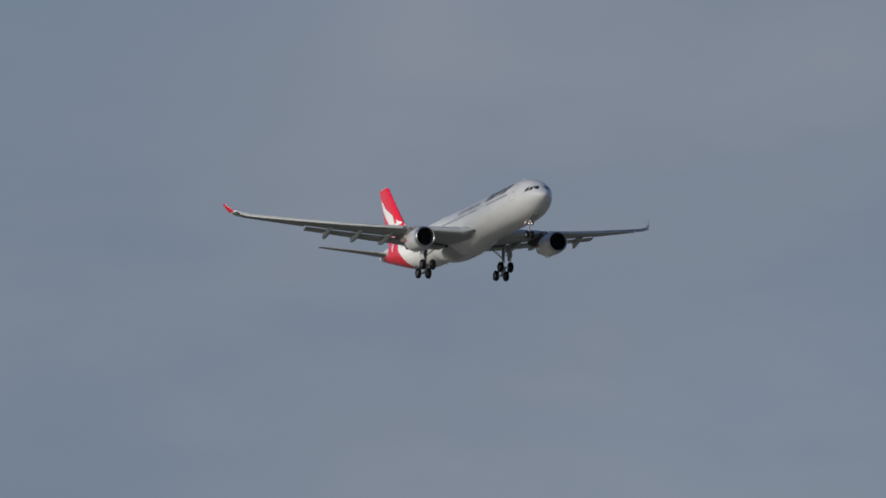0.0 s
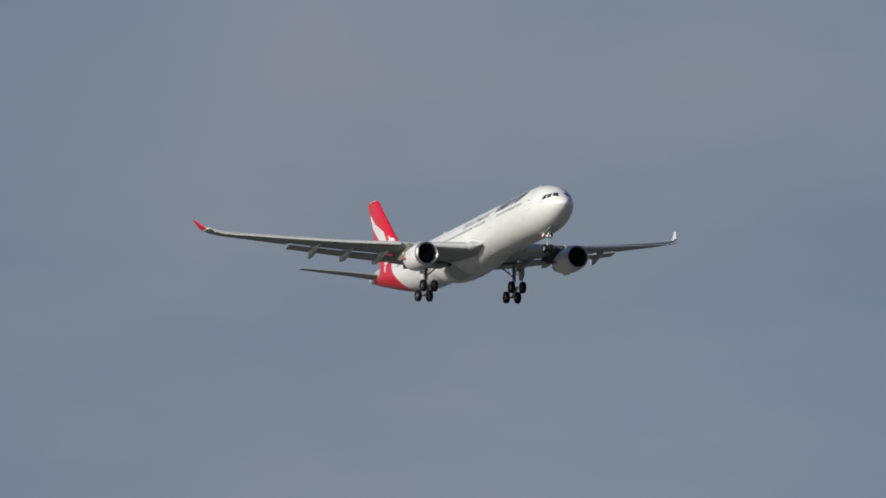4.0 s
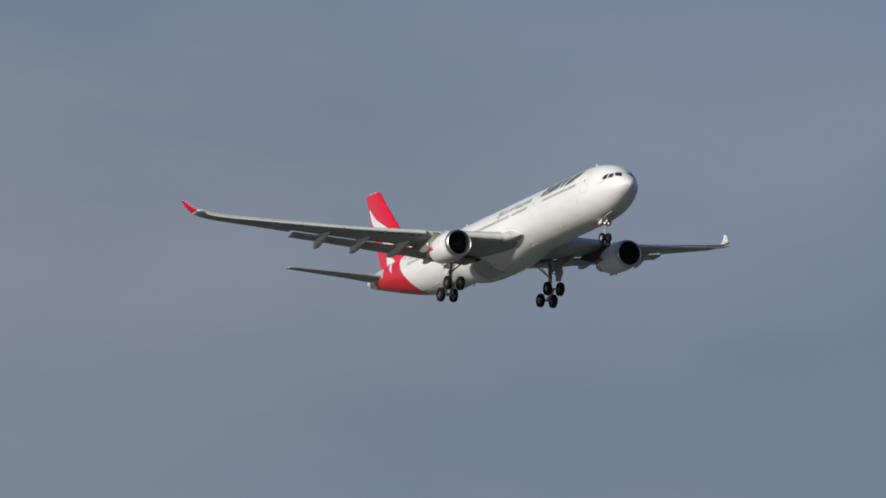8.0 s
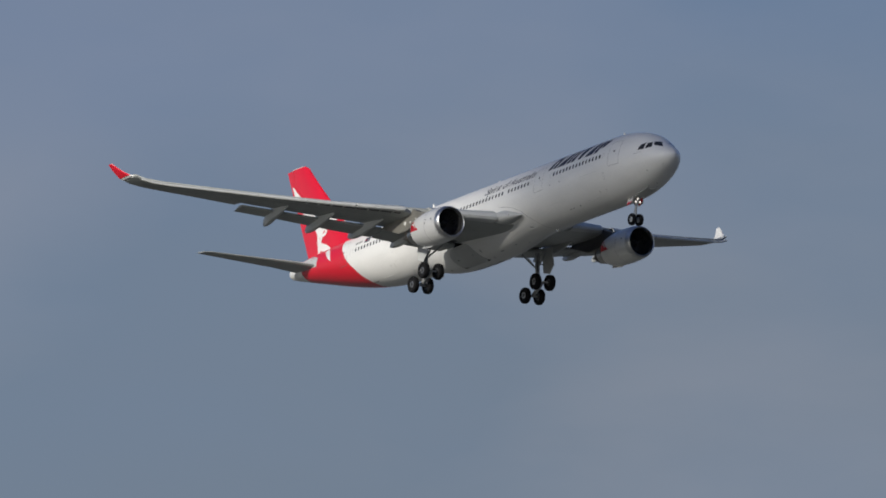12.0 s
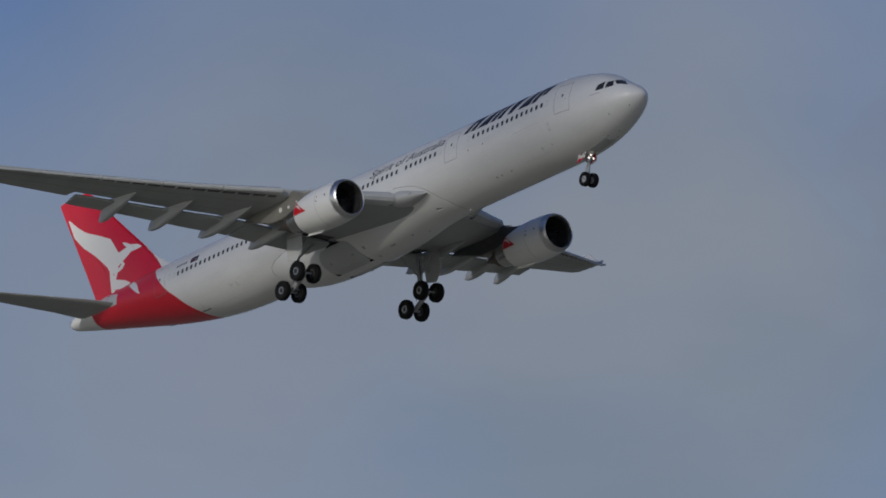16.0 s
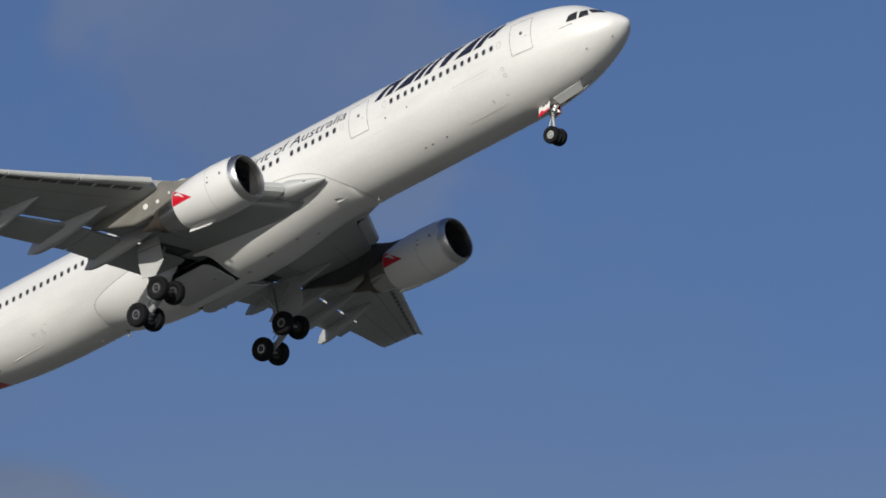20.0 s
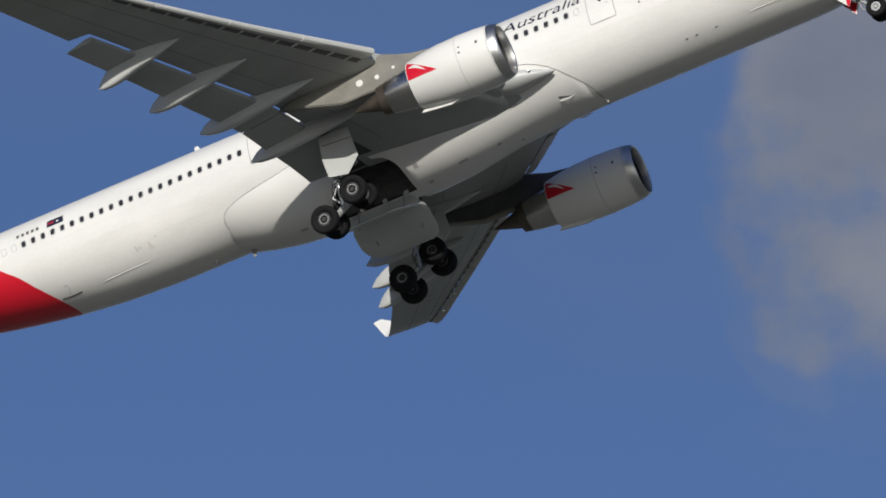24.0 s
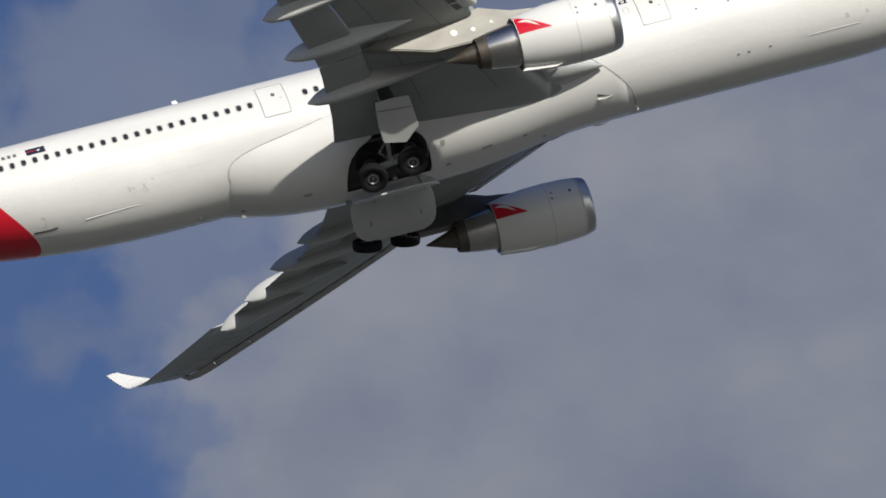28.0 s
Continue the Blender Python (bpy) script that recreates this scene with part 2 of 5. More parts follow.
# ---- materials ----
def material(name, color, rough=0.4, metal=0.0, grain=0.06, scale=3.0, streak=0.0, bump=0.0, coat=0.0, emit=None, fine=40.0):
    """A surface with broad and fine variation of its colour, in metres of its own object."""
    m = bpy.data.materials.new(name)
    m.use_nodes = True
    nt = m.node_tree
    b = nt.nodes["Principled BSDF"]
    b.inputs["Roughness"].default_value, b.inputs["Metallic"].default_value = rough, metal
    b.inputs["Coat Weight"].default_value, b.inputs["Coat Roughness"].default_value = coat, 0.07
    if emit:
        b.inputs["Emission Color"].default_value, b.inputs["Emission Strength"].default_value = (*emit[:3], 1), emit[3]
    tc = nt.nodes.new("ShaderNodeTexCoord")
    mp = nt.nodes.new("ShaderNodeMapping")
    mp.inputs["Scale"].default_value = (1 - 0.75 * streak, 1, 1)
    nt.links.new(tc.outputs["Object"], mp.inputs[0])
    facs = []
    for s, d in ((scale, 4.0), (fine, 2.0)):
        t = nt.nodes.new("ShaderNodeTexNoise")
        t.inputs["Scale"].default_value, t.inputs["Detail"].default_value = s, d
        nt.links.new(mp.outputs[0], t.inputs["Vector"])
        facs.append(t.outputs["Fac"])
    mix = nt.nodes.new("ShaderNodeMix")
    mix.inputs[0].default_value = 0.35
    nt.links.new(facs[0], mix.inputs[2])
    nt.links.new(facs[1], mix.inputs[3])
    cr = nt.nodes.new("ShaderNodeValToRGB")
    cr.color_ramp.elements[0].position, cr.color_ramp.elements[1].position = 0.3, 0.7
    cr.color_ramp.elements[0].color = (*[max(0, c * (1 - grain)) for c in color], 1)
    cr.color_ramp.elements[1].color = (*[min(1, c * (1 + grain * 0.6)) for c in color], 1)
    nt.links.new(mix.outputs[0], cr.inputs[0])
    nt.links.new(cr.outputs[0], b.inputs["Base Color"])
    if bump:
        bn = nt.nodes.new("ShaderNodeBump")
        bn.inputs["Strength"].default_value, bn.inputs["Distance"].default_value = bump, 0.02
        nt.links.new(mix.outputs[0], bn.inputs["Height"])
        nt.links.new(bn.outputs[0], b.inputs["Normal"])
    return m


WHITE_C, RED_C = (0.755, 0.75, 0.715), (0.62, 0.007, 0.024)
WHITE = material("white_paint", WHITE_C, 0.34, grain=0.05, scale=0.35, streak=0.6, coat=0.4)
RED = material("red_paint", RED_C, 0.32, grain=0.08, scale=0.5, coat=0.4)
NAVY = material("navy_paint", (0.012, 0.016, 0.04), 0.6, grain=0.2)
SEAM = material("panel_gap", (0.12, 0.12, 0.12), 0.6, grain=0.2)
DOORGAP = material("door_gap", (0.22, 0.22, 0.215), 0.6, grain=0.2)
SOFTSEAM = material("sealant_line", (0.42, 0.42, 0.41), 0.6, grain=0.2)
FAINT = material("faint_print", (0.60, 0.60, 0.575), 0.5, grain=0.1)
GREY = material("grey_wing_paint", (0.35, 0.365, 0.35), 0.42, grain=0.16, scale=0.6, streak=0.7, bump=0.05)
PALE = material("pale_grey_paint", (0.48, 0.49, 0.475), 0.4, grain=0.12, scale=0.8, streak=0.5)
# darker copy of the pylon metal, holding the shade of its inner flank
PYLON_SHADE = material("pylon_shade_metal", (0.085, 0.085, 0.09), 0.5, 0.2, grain=0.35, scale=1.8, streak=0.5)
PYLON = material("pylon_metal", (0.25, 0.24, 0.21), 0.45, 0.25, grain=0.25, scale=1.5, streak=0.5)
GRIME = material("oil_smudge", (0.63, 0.62, 0.585), 0.6, grain=0.25, scale=4.0)
BARE = material("bare_aluminium", (0.66, 0.66, 0.65), 0.36, 1.0, grain=0.1, scale=2.0)
STEEL = material("nozzle_metal", (0.58, 0.56, 0.53), 0.27, 1.0, grain=0.22, scale=1.5, streak=0.6)
SCORCH = material("scorched_nozzle_metal", (0.17, 0.145, 0.12), 0.45, 0.8, grain=0.35, scale=2.0)
GEARMETAL = material("gear_leg_paint", (0.36, 0.37, 0.37), 0.45, 0.1, grain=0.25, scale=4.0)
RUBBER = material("tyre_rubber", (0.011, 0.011, 0.012), 0.8, grain=0.3, scale=6.0)
RUBBER.node_tree.nodes["Principled BSDF"].inputs["Specular IOR Level"].default_value = 0.15
RIM = material("wheel_rim_paint", (0.06, 0.06, 0.06), 0.4, 0.2, grain=0.25, scale=8.0)
# near-black: painted shade inside the intakes, and the hoses' own black
DARK = material("shade_and_hose_black", (0.015, 0.015, 0.016), 0.7, grain=0.3)
# dark grey that carries the shade of the gear bays and slots
BAY = material("bay_shade_grey", (0.09, 0.09, 0.088), 0.7, grain=0.5, scale=2.5)
GLASS = material("window_glass", (0.035, 0.035, 0.038), 0.12, grain=0.2)
LAMP = material("lamp_glow", (0.9, 0.9, 0.85), 0.2, emit=(1.0, 0.9, 0.8, 1.2))
GRASS = material("dry_airfield_grass", (0.12, 0.122, 0.105), 0.9, grain=0.5, scale=0.02, fine=0.6)


def fuselage_paint():
    """White paint that turns red behind a line which sweeps forward towards the keel."""
    m = material("livery_paint", WHITE_C, 0.42, grain=0.085, scale=0.9, streak=0.9, coat=0.4, fine=14.0)
    nt = m.node_tree
    b = nt.nodes["Principled BSDF"]
    old = b.inputs["Base Color"].links[0].from_socket
    tc = nt.nodes.new("ShaderNodeTexCoord")
    sep = nt.nodes.new("ShaderNodeSeparateXYZ")
    nt.links.new(tc.outputs["Object"], sep.inputs[0])
    # where the red begins, from the height: a gentle curve
    curve = nt.nodes.new("ShaderNodeFloatCurve")
    pts = curve.mapping.curves[0].points
    for k, (zz, xx) in enumerate(RED_LINE):
        u, v = (zz + 3.0) / 6.0, (xx - 44.0) / 10.0
        if k < 2:
            pts[k].location = (u, v)
        else:
            pts.new(u, v)
    curve.mapping.update()
    mr = nt.nodes.new("ShaderNodeMapRange")
    for k, v in zip(("From Min", "From Max", "To Min", "To Max"), (-3, 3, 0, 1)):
        mr.inputs[k].default_value = v
    nt.links.new(sep.outputs["Z"], mr.inputs["Value"])
    nt.links.new(mr.outputs[0], curve.inputs["Value"])
    xr = nt.nodes.new("ShaderNodeMapRange")
    xr.clamp = False
    for k, v in zip(("From Min", "From Max", "To Min", "To Max"), (44, 54, 0, 1)):
        xr.inputs[k].default_value = v
    nt.links.new(sep.outputs["X"], xr.inputs["Value"])
    gt = nt.nodes.new("ShaderNodeMath")
    gt.operation = "GREATER_THAN"
    nt.links.new(xr.outputs[0], gt.inputs[0])
    nt.links.new(curve.outputs[0], gt.inputs[1])
    # the very end of the tail cone is white again
    end = nt.nodes.new("ShaderNodeMath")
    end.operation = "LESS_THAN"
    nt.links.new(sep.outputs["X"], end.inputs[0])
    end.inputs[1].default_value = 60.0
    both = nt.nodes.new("ShaderNodeMath")
    both.operation = "MULTIPLY"
    nt.links.new(gt.outputs[0], both.inputs[0])
    nt.links.new(end.outputs[0], both.inputs[1])
    mix = nt.nodes.new("ShaderNodeMix")
    mix.data_type = "RGBA"
    nt.links.new(both.outputs[0], mix.inputs["Factor"])
    nt.links.new(old, mix.inputs[6])
    mix.inputs[7].default_value = (*RED_C, 1)
    nt.links.new(mix.outputs[2], b.inputs["Base Color"])
    return m


RED_LINE = [(-3.0, 46.3), (3.0, 52.5), (-2.25, 47.15), (-1.75, 47.7), (-1.3, 48.15), (-.7, 48.7), (0.0, 49.5), (1.0, 50.45), (1.75, 51.2)]
LIVERY = fuselage_paint()


# ---- building helpers ----
def part(name, bm, mat, parent, label="", smooth=True, angle=32):
    me = bpy.data.meshes.new(name)
    bmesh.ops.recalc_face_normals(bm, faces=bm.faces)
    for fc in bm.faces:
        fc.smooth = smooth
    bm.to_mesh(me)
    bm.free()
    if smooth:
        me.set_sharp_from_angle(angle=radians(angle))
    for mm in (mat if isinstance(mat, (list, tuple)) else (mat,)):
        me.materials.append(mm)
    ob = new(name, me)
    ob.parent = parent
    if label:
        tagged(ob, label)
    return ob


def loft(rings, caps=True, closed=True, bm=None):
    """A skin over rings of equally many points."""
    bm = bm or bmesh.new()
    vs = [[bm.verts.new(p) for p in r] for r in rings]
    k = len(vs[0])
    for a, b in zip(vs, vs[1:]):
        for i in range(k if closed else k - 1):
            bm.faces.new((a[i], a[(i + 1) % k], b[(i + 1) % k], b[i]))
    if caps and closed:
        bm.faces.new(vs[0])
        bm.faces.new(vs[-1][::-1])
    return bm


def revolve(profile, cx=(0, 0, 0), axis="x", n=40, closed=False, bm=None):
    """A profile of (along, radius) turned about an axis through cx."""
    rings = []
    for s, r in profile:
        ring = []
        for k in range(n):
            a = 2 * math.pi * k / n
            c, d = r * math.cos(a), r * math.sin(a)
            q = {"x": (s, c, d), "y": (c, s, d), "z": (c, d, s)}[axis]
            ring.append(tuple(u + v for u, v in zip(q, cx)))
        rings.append(ring)
    if closed:
        rings.append(rings[0])
    return loft(rings, caps=not closed, bm=bm)


def tube(points, r, n=10, bm=None):
    """A round bar along points; r is one radius or one for each point."""
    pts = [Vector(p) for p in points]
    rs = r if isinstance(r, (list, tuple)) else [r] * len(pts)
    rings = []
    for i, p in enumerate(pts):
        d = (pts[min(i + 1, len(pts) - 1)] - pts[max(i - 1, 0)]).normalized()
        u = d.orthogonal().normalized()
        if abs(d.x) < 0.9:
            u = d.cross(Vector((1, 0, 0))).normalized()
        w = d.cross(u)
        rings.append([p + rs[i] * (math.cos(2 * math.pi * k / n) * u + math.sin(2 * math.pi * k / n) * w) for k in range(n)])
    return loft(rings, bm=bm)


def slab(poly, thick, bm=None, bevel=0.0):
    """A plate: a loop of points in space, thickened along its normal."""
    pts = [Vector(p) for p in poly]
    nrm = Vector((0, 0, 0))
    for a, b in zip(pts, pts[1:] + pts[:1]):
        nrm += a.cross(b)
    nrm.normalize()
    bm2 = loft([[p - nrm * thick / 2 for p in pts], [p + nrm * thick / 2 for p in pts]], bm=bm)
    if bevel:
        bmesh.ops.bevel(bm2, geom=list(bm2.edges), offset=bevel, segments=1, affect="EDGES")
    return bm2


def box(c, size, bm=None, bevel=0.0):
    bm = bm or bmesh.new()
    vs = bmesh.ops.create_cube(bm, size=1.0, matrix=Matrix.Translation(c) @ Matrix.Diagonal((*size, 1)))["verts"]
    if bevel:
        ed = {e for v in vs for e in v.link_edges}
        bmesh.ops.bevel(bm, geom=list(ed), offset=bevel, segments=2, affect="EDGES")
    return bm


def smoothed(xs, ys):
    """A smooth curve through points that never overshoots."""
    xs, ys = np.array(xs, float), np.array(ys, float)
    h, d = np.diff(xs), np.diff(ys) / np.diff(xs)
    m = np.zeros(len(xs))
    m[0], m[-1] = d[0], d[-1]
    for i in range(1, len(xs) - 1):
        if d[i - 1] * d[i] > 0:
            w1, w2 = 2 * h[i] + h[i - 1], h[i] + 2 * h[i - 1]
            m[i] = (w1 + w2) / (w1 / d[i - 1] + w2 / d[i])

    def at(x):
        i = int(np.clip(np.searchsorted(xs, x) - 1, 0, len(h) - 1))
        t = min(max((x - xs[i]) / h[i], 0), 1)
        return float((2 * t**3 - 3 * t**2 + 1) * ys[i] + (t**3 - 2 * t**2 + t) * h[i] * m[i] + (3 * t**2 - 2 * t**3) * ys[i + 1] + (t**3 - t**2) * h[i] * m[i + 1])

    return at


# ---- the ground ----
def ground():
    bm = bmesh.new()
    bmesh.ops.create_grid(bm, x_segments=60, y_segments=60, size=4800)
    g = part("ground", bm, GRASS, None, "wide flat airfield of pale concrete and dry grass")
    tagged(g, category="airfield", kind="structure")


ground()

def cloud_material():
    """Thin cloud: part of the light goes straight through, the rest scatters."""
    m = bpy.data.materials.new("thin_cloud")
    m.use_nodes = True
    nt = m.node_tree
    nt.nodes.clear()
    out, mix = nt.nodes.new("ShaderNodeOutputMaterial"), nt.nodes.new("ShaderNodeMixShader")
    clear, scatter, noise = nt.nodes.new("ShaderNodeBsdfTransparent"), nt.nodes.new("ShaderNodeBsdfTranslucent"), nt.nodes.new("ShaderNodeTexNoise")
    tc, rng = nt.nodes.new("ShaderNodeTexCoord"), nt.nodes.new("ShaderNodeMapRange")
    scatter.inputs[0].default_value = (.9, .9, .92, 1)
    noise.inputs["Scale"].default_value, noise.inputs["Detail"].default_value = .03, 4
    nt.links.new(tc.outputs["Object"], noise.inputs["Vector"])
    nt.links.new(noise.outputs["Fac"], rng.inputs["Value"])
    for k, v in zip(("From Min", "From Max", "To Min", "To Max"), (.3, .7, .3, .5)):
        rng.inputs[k].default_value = v
    nt.links.new(rng.outputs[0], mix.inputs[0])
    nt.links.new(clear.outputs[0], mix.inputs[1])
    nt.links.new(scatter.outputs[0], mix.inputs[2])
    nt.links.new(mix.outputs[0], out.inputs[0])
    return m


SUNWARD = Vector((math.cos(radians(SUN_AZ)) * math.cos(radians(SUN_EL)), math.sin(radians(SUN_AZ)) * math.cos(radians(SUN_EL)), math.sin(radians(SUN_EL))))
CLOUD_FAR = 1900.0                   # metres towards the sun from the flight path
CLOUD_ALONG = Vector((1, 0, 0)) - SUNWARD * SUNWARD.x
CLOUD_ALONG.normalize()
CLOUD_UP = SUNWARD.cross(CLOUD_ALONG).normalized()
if CLOUD_UP.z < 0:
    CLOUD_UP.negate()


def drifting_cloud():
    """A ragged cloud between the sun and the flight path; the airliner crosses its shade."""
    rng = random.Random(8)
    bm = bmesh.new()
    for i in range(9):
        for j in range(7):
            a = 20 * i - 56 + rng.uniform(-5, 5)
            b = 20 * j + 8 + .22 * a + rng.uniform(-5, 5)
            edge = min(i, 8 - i, 6 - j)
            if edge == 0 and rng.random() < .45:
                continue
            r = rng.uniform(13, 18) * (.8 if edge == 0 else 1)
            c = CLOUD_ALONG * a + CLOUD_UP * b + SUNWARD * rng.uniform(-35, 35)
            res = bmesh.ops.create_icosphere(bm, subdivisions=2, radius=r, matrix=Matrix.Translation(c))
            for v in res["verts"]:
                v.co += (v.co - c) * rng.uniform(-.14, .14)
    c = part("cloud", bm, cloud_material(), None, "thin ragged drifting cloud that dims the sun", angle=180)
    tagged(c, category="cloud", group="drifting clouds")
    return c


# ---- the airliner: x aft from the nose, y to starboard, z up from the cabin's axis ----
plane = new("airliner")
tagged(plane, "white twin-engine jet airliner with red tail, gear and flaps down", "aeroplane")

TOP = [(-.25, -.22), (-.21, -.05), (-.08, .11), (.25, .42), (.8, .80), (1.3, 1.10), (1.75, 1.44), (2.2, 1.76), (2.6, 1.97), (3.4, 2.27), (4.5, 2.54), (6, 2.75), (8, 2.82), (42, 2.82), (49, 2.80), (53, 2.76), (57, 2.66), (61, 2.5), (62.6, 2.38), (63.6, 2.2), (63.95, 2.05)]
BOT = [(-.25, -.22), (-.21, -.38), (-.08, -.55), (.25, -.88), (.8, -1.25), (1.6, -1.67), (2.6, -2.07), (3.4, -2.31), (4.5, -2.54), (6, -2.73), (8, -2.82), (41, -2.82), (44, -2.72), (47, -2.42), (50, -1.93), (53, -1.30), (57, -.36), (61, .60), (62.6, 1.0), (63.6, 1.28), (63.95, 1.5)]
HALF = [(-.25, 0), (-.21, .2), (-.08, .42), (.25, .8), (.8, 1.17), (1.6, 1.58), (2.6, 1.97), (3.4, 2.2), (4.5, 2.46), (6, 2.68), (8, 2.8), (10, 2.82), (42, 2.82), (45, 2.8), (49, 2.66), (53, 2.34), (57, 1.82), (61, 1.15), (62.6, .82), (63.6, .5), (63.95, .3)]
top_at, bot_at, half_at = (smoothed(*zip(*rows)) for rows in (TOP, BOT, HALF))


def skin(x, ang, off=0.0):
    """A place on the hull: ang in degrees, 0 at starboard, 90 at the top."""
    zt, zb, w = top_at(x), bot_at(x), half_at(x)
    zc, hh = (zt + zb) / 2, (zt - zb) / 2
    a = radians(ang)
    return Vector((x, (w + off) * math.cos(a), zc + (hh + off) * math.sin(a)))


def skin_z(x, z, off=0.0, side=1):
    zt, zb = top_at(x), bot_at(x)
    zc, hh = (zt + zb) / 2, (zt - zb) / 2
    p = skin(x, math.degrees(math.asin(max(-1, min(1, (z - zc) / hh)))), off)
    p.y *= side
    return p


def fuselage():
    xs = [-.247, -.235, -.21, -.17, -.1, 0, .12, .28, .45, .65, .9, 1.2, 1.5, 1.8, 2.2, 2.6, 3, 3.4, 4, 4.6, 5.3, 6, 7, 8, 9, 10, 12] + [14 + 2 * k for k in range(8)] + [28.71, 30, 31.4, 32.76, 34, 36, 38] + [39, 40] + [41 + .5 * k for k in range(43)] + [62.6, 63.1, 63.4, 63.7, 63.92]
    rings = [[skin(x, 360 * k / 72) for k in range(72)] for x in xs]
    bm = loft(rings)
    # open below, over the wheel bays
    bmesh.ops.delete(bm, geom=[f for f in bm.faces if len(f.verts) == 4 and 28.7 < f.calc_center_median().x < 32.77 and f.calc_center_median().z < -1.45], context="FACES")
    return part("fuselage", bm, LIVERY, plane, "white hull with a red rear and white tail end", angle=50)


hull = fuselage()


def patch(name, outline, mat, parent, off=0.006, side=1, label="", use_angle=False):
    """A decal or panel on the hull: a grid between two edges that run over the same x or z; outline(u, v) gives (x, z)."""
    nu, nv = outline[1], outline[2]
    bm = bmesh.new()
    grid = []
    for i in range(nu + 1):
        row = []
        for j in range(nv + 1):
            x, q = outline[0](i / nu, j / nv)
            p = skin(x, q, off) if use_angle else skin_z(x, q, off)
            p.y *= side
            row.append(bm.verts.new(p))
        grid.append(row)
    for i in range(nu):
        for j in range(nv):
            bm.faces.new((grid[i][j], grid[i + 1][j], grid[i + 1][j + 1], grid[i][j + 1]))
    return part(name, bm, mat, parent, label)


def band(name, loop, width, mat, parent, off=0.008, side=1, label=""):
    """A thin line on the hull along a closed or open loop of (x, z), already finely stepped."""
    bm = bmesh.new()
    n = len(loop)
    ring = []
    for k in range(n):
        (xa, za), (xb, zb) = loop[max(k - 1, 0)], loop[min(k + 1, n - 1)]
        d = Vector((xb - xa, zb - za))
        d = d.normalized() if d.length > 0 else Vector((1, 0))
        nn = Vector((-d.y, d.x)) * width / 2
        x, z = loop[k]
        ring.append([bm.verts.new(skin_z(x + s * nn.x, z + s * nn.y, off, side)) for s in (-1, 1)])
    for a, b in zip(ring, ring[1:]):
        bm.faces.new((a[0], a[1], b[1], b[0]))
    return part(name, bm, mat, parent, label)


def rounded(x0, x1, z0, z1, r, step=6):
    pts = []
    for cx, cz, a0 in ((x1 - r, z1 - r, 0), (x0 + r, z1 - r, 90), (x0 + r, z0 + r, 180), (x1 - r, z0 + r, 270)):
        for k in range(step + 1):
            a = radians(a0 + 90 * k / step)
            pts.append((cx + r * math.cos(a), cz + r * math.sin(a)))
    return pts


def fill(loop, per=8):
    out = []
    for a, b in zip(loop, loop[1:] + loop[:1]):
        for k in range(per):
            out.append((a[0] + (b[0] - a[0]) * k / per, a[1] + (b[1] - a[1]) * k / per))
    out.append(out[0])
    return out


def cabin_door(x0, x1, z0, z1, side):
    d = patch("cabin_door", (lambda u, v: (x0 + (x1 - x0) * u, z0 + (z1 - z0) * v), 4, 10), LIVERY, hull, 0.008, side)
    band("door_seam", fill(rounded(x0, x1, z0, z1, 0.07, 3), 5), 0.025, DOORGAP, d, 0.022, side, "dark door gap")
    xm, zm = (x0 + x1) / 2, z0 + 1.15
    band("door_window_rim", fill(rounded(xm - .10, xm + .0, zm - .07, zm + .07, .04, 2), 1), 0.07, GLASS, d, 0.016, side, "small dark door pane")
    band("door_handle", [(xm - .42, zm - .28), (xm - .28, zm - .28)], 0.05, SOFTSEAM, d, 0.016, side)
    return d


def cabin_window(x, z, side):
    bm = bmesh.new()
    outer, inner = rounded(x - .15, x + .15, z - .21, z + .21, .12, 3), rounded(x - .105, x + .105, z - .165, z + .165, .09, 3)
    a = [bm.verts.new(skin_z(*p, 0.004, side)) for p in outer]
    b = [bm.verts.new(skin_z(*p, 0.016, side)) for p in inner]
    n = len(a)
    for i in range(n):
        bm.faces.new((a[i], a[(i + 1) % n], b[(i + 1) % n], b[i]))
    return bm


def windows():
    xs = [7.2 + 0.518 * k for k in range(15)]
    xs += [18.65 + 0.53 * k for k in range(7)] + [22.88 + 0.533 * k for k in range(21)] + [36.16 + 0.536 * k for k in range(23)]
    for side in (1, -1):
        for x in xs:
            z = 0.80
            bm = cabin_window(x, z, side)
            w = part("cabin_window", bm, PALE, hull)
            gm = bmesh.new()
            gm.faces.new([gm.verts.new(skin_z(*p, 0.012, side)) for p in rounded(x - .108, x + .108, z - .165, z + .165, .095, 3)])
            part("pane", gm, GLASS, w)
        for x in (6.70, 14.97, 18.12, 48.5, 49.05):
            z = 0.80
            band("blanked_window", fill(rounded(x - .13, x + .13, z - .2, z + .2, .11, 3), 1), 0.025, SOFTSEAM, hull, 0.008, side)


for sd in (1, -1):
    cabin_door(4.60, 5.95, -.24, 1.74, sd)
    cabin_door(16.24, 17.58, -.21, 1.76, sd)
    cabin_door(34.42, 35.68, -.05, 1.74, sd)
    cabin_door(49.62, 51.0, -.17, 1.86, sd)
windows()


# ---- belly fairing between the wings ----
# the fairing's shoulder on the hull, in degrees, and how far it stands off the hull
SHOULDER = smoothed([18.6, 18.8, 19.2, 19.64, 20.3, 21.2, 22.5, 24, 31, 33, 34, 35, 36, 36.6, 37.1, 37.5, 37.9, 38.02, 38.1], [-88, -63, -49, -38, -25, -15.5, -9, -6, -6, -14, -18, -21.5, -24.5, -27, -29.5, -32.5, -38.5, -46, -62])
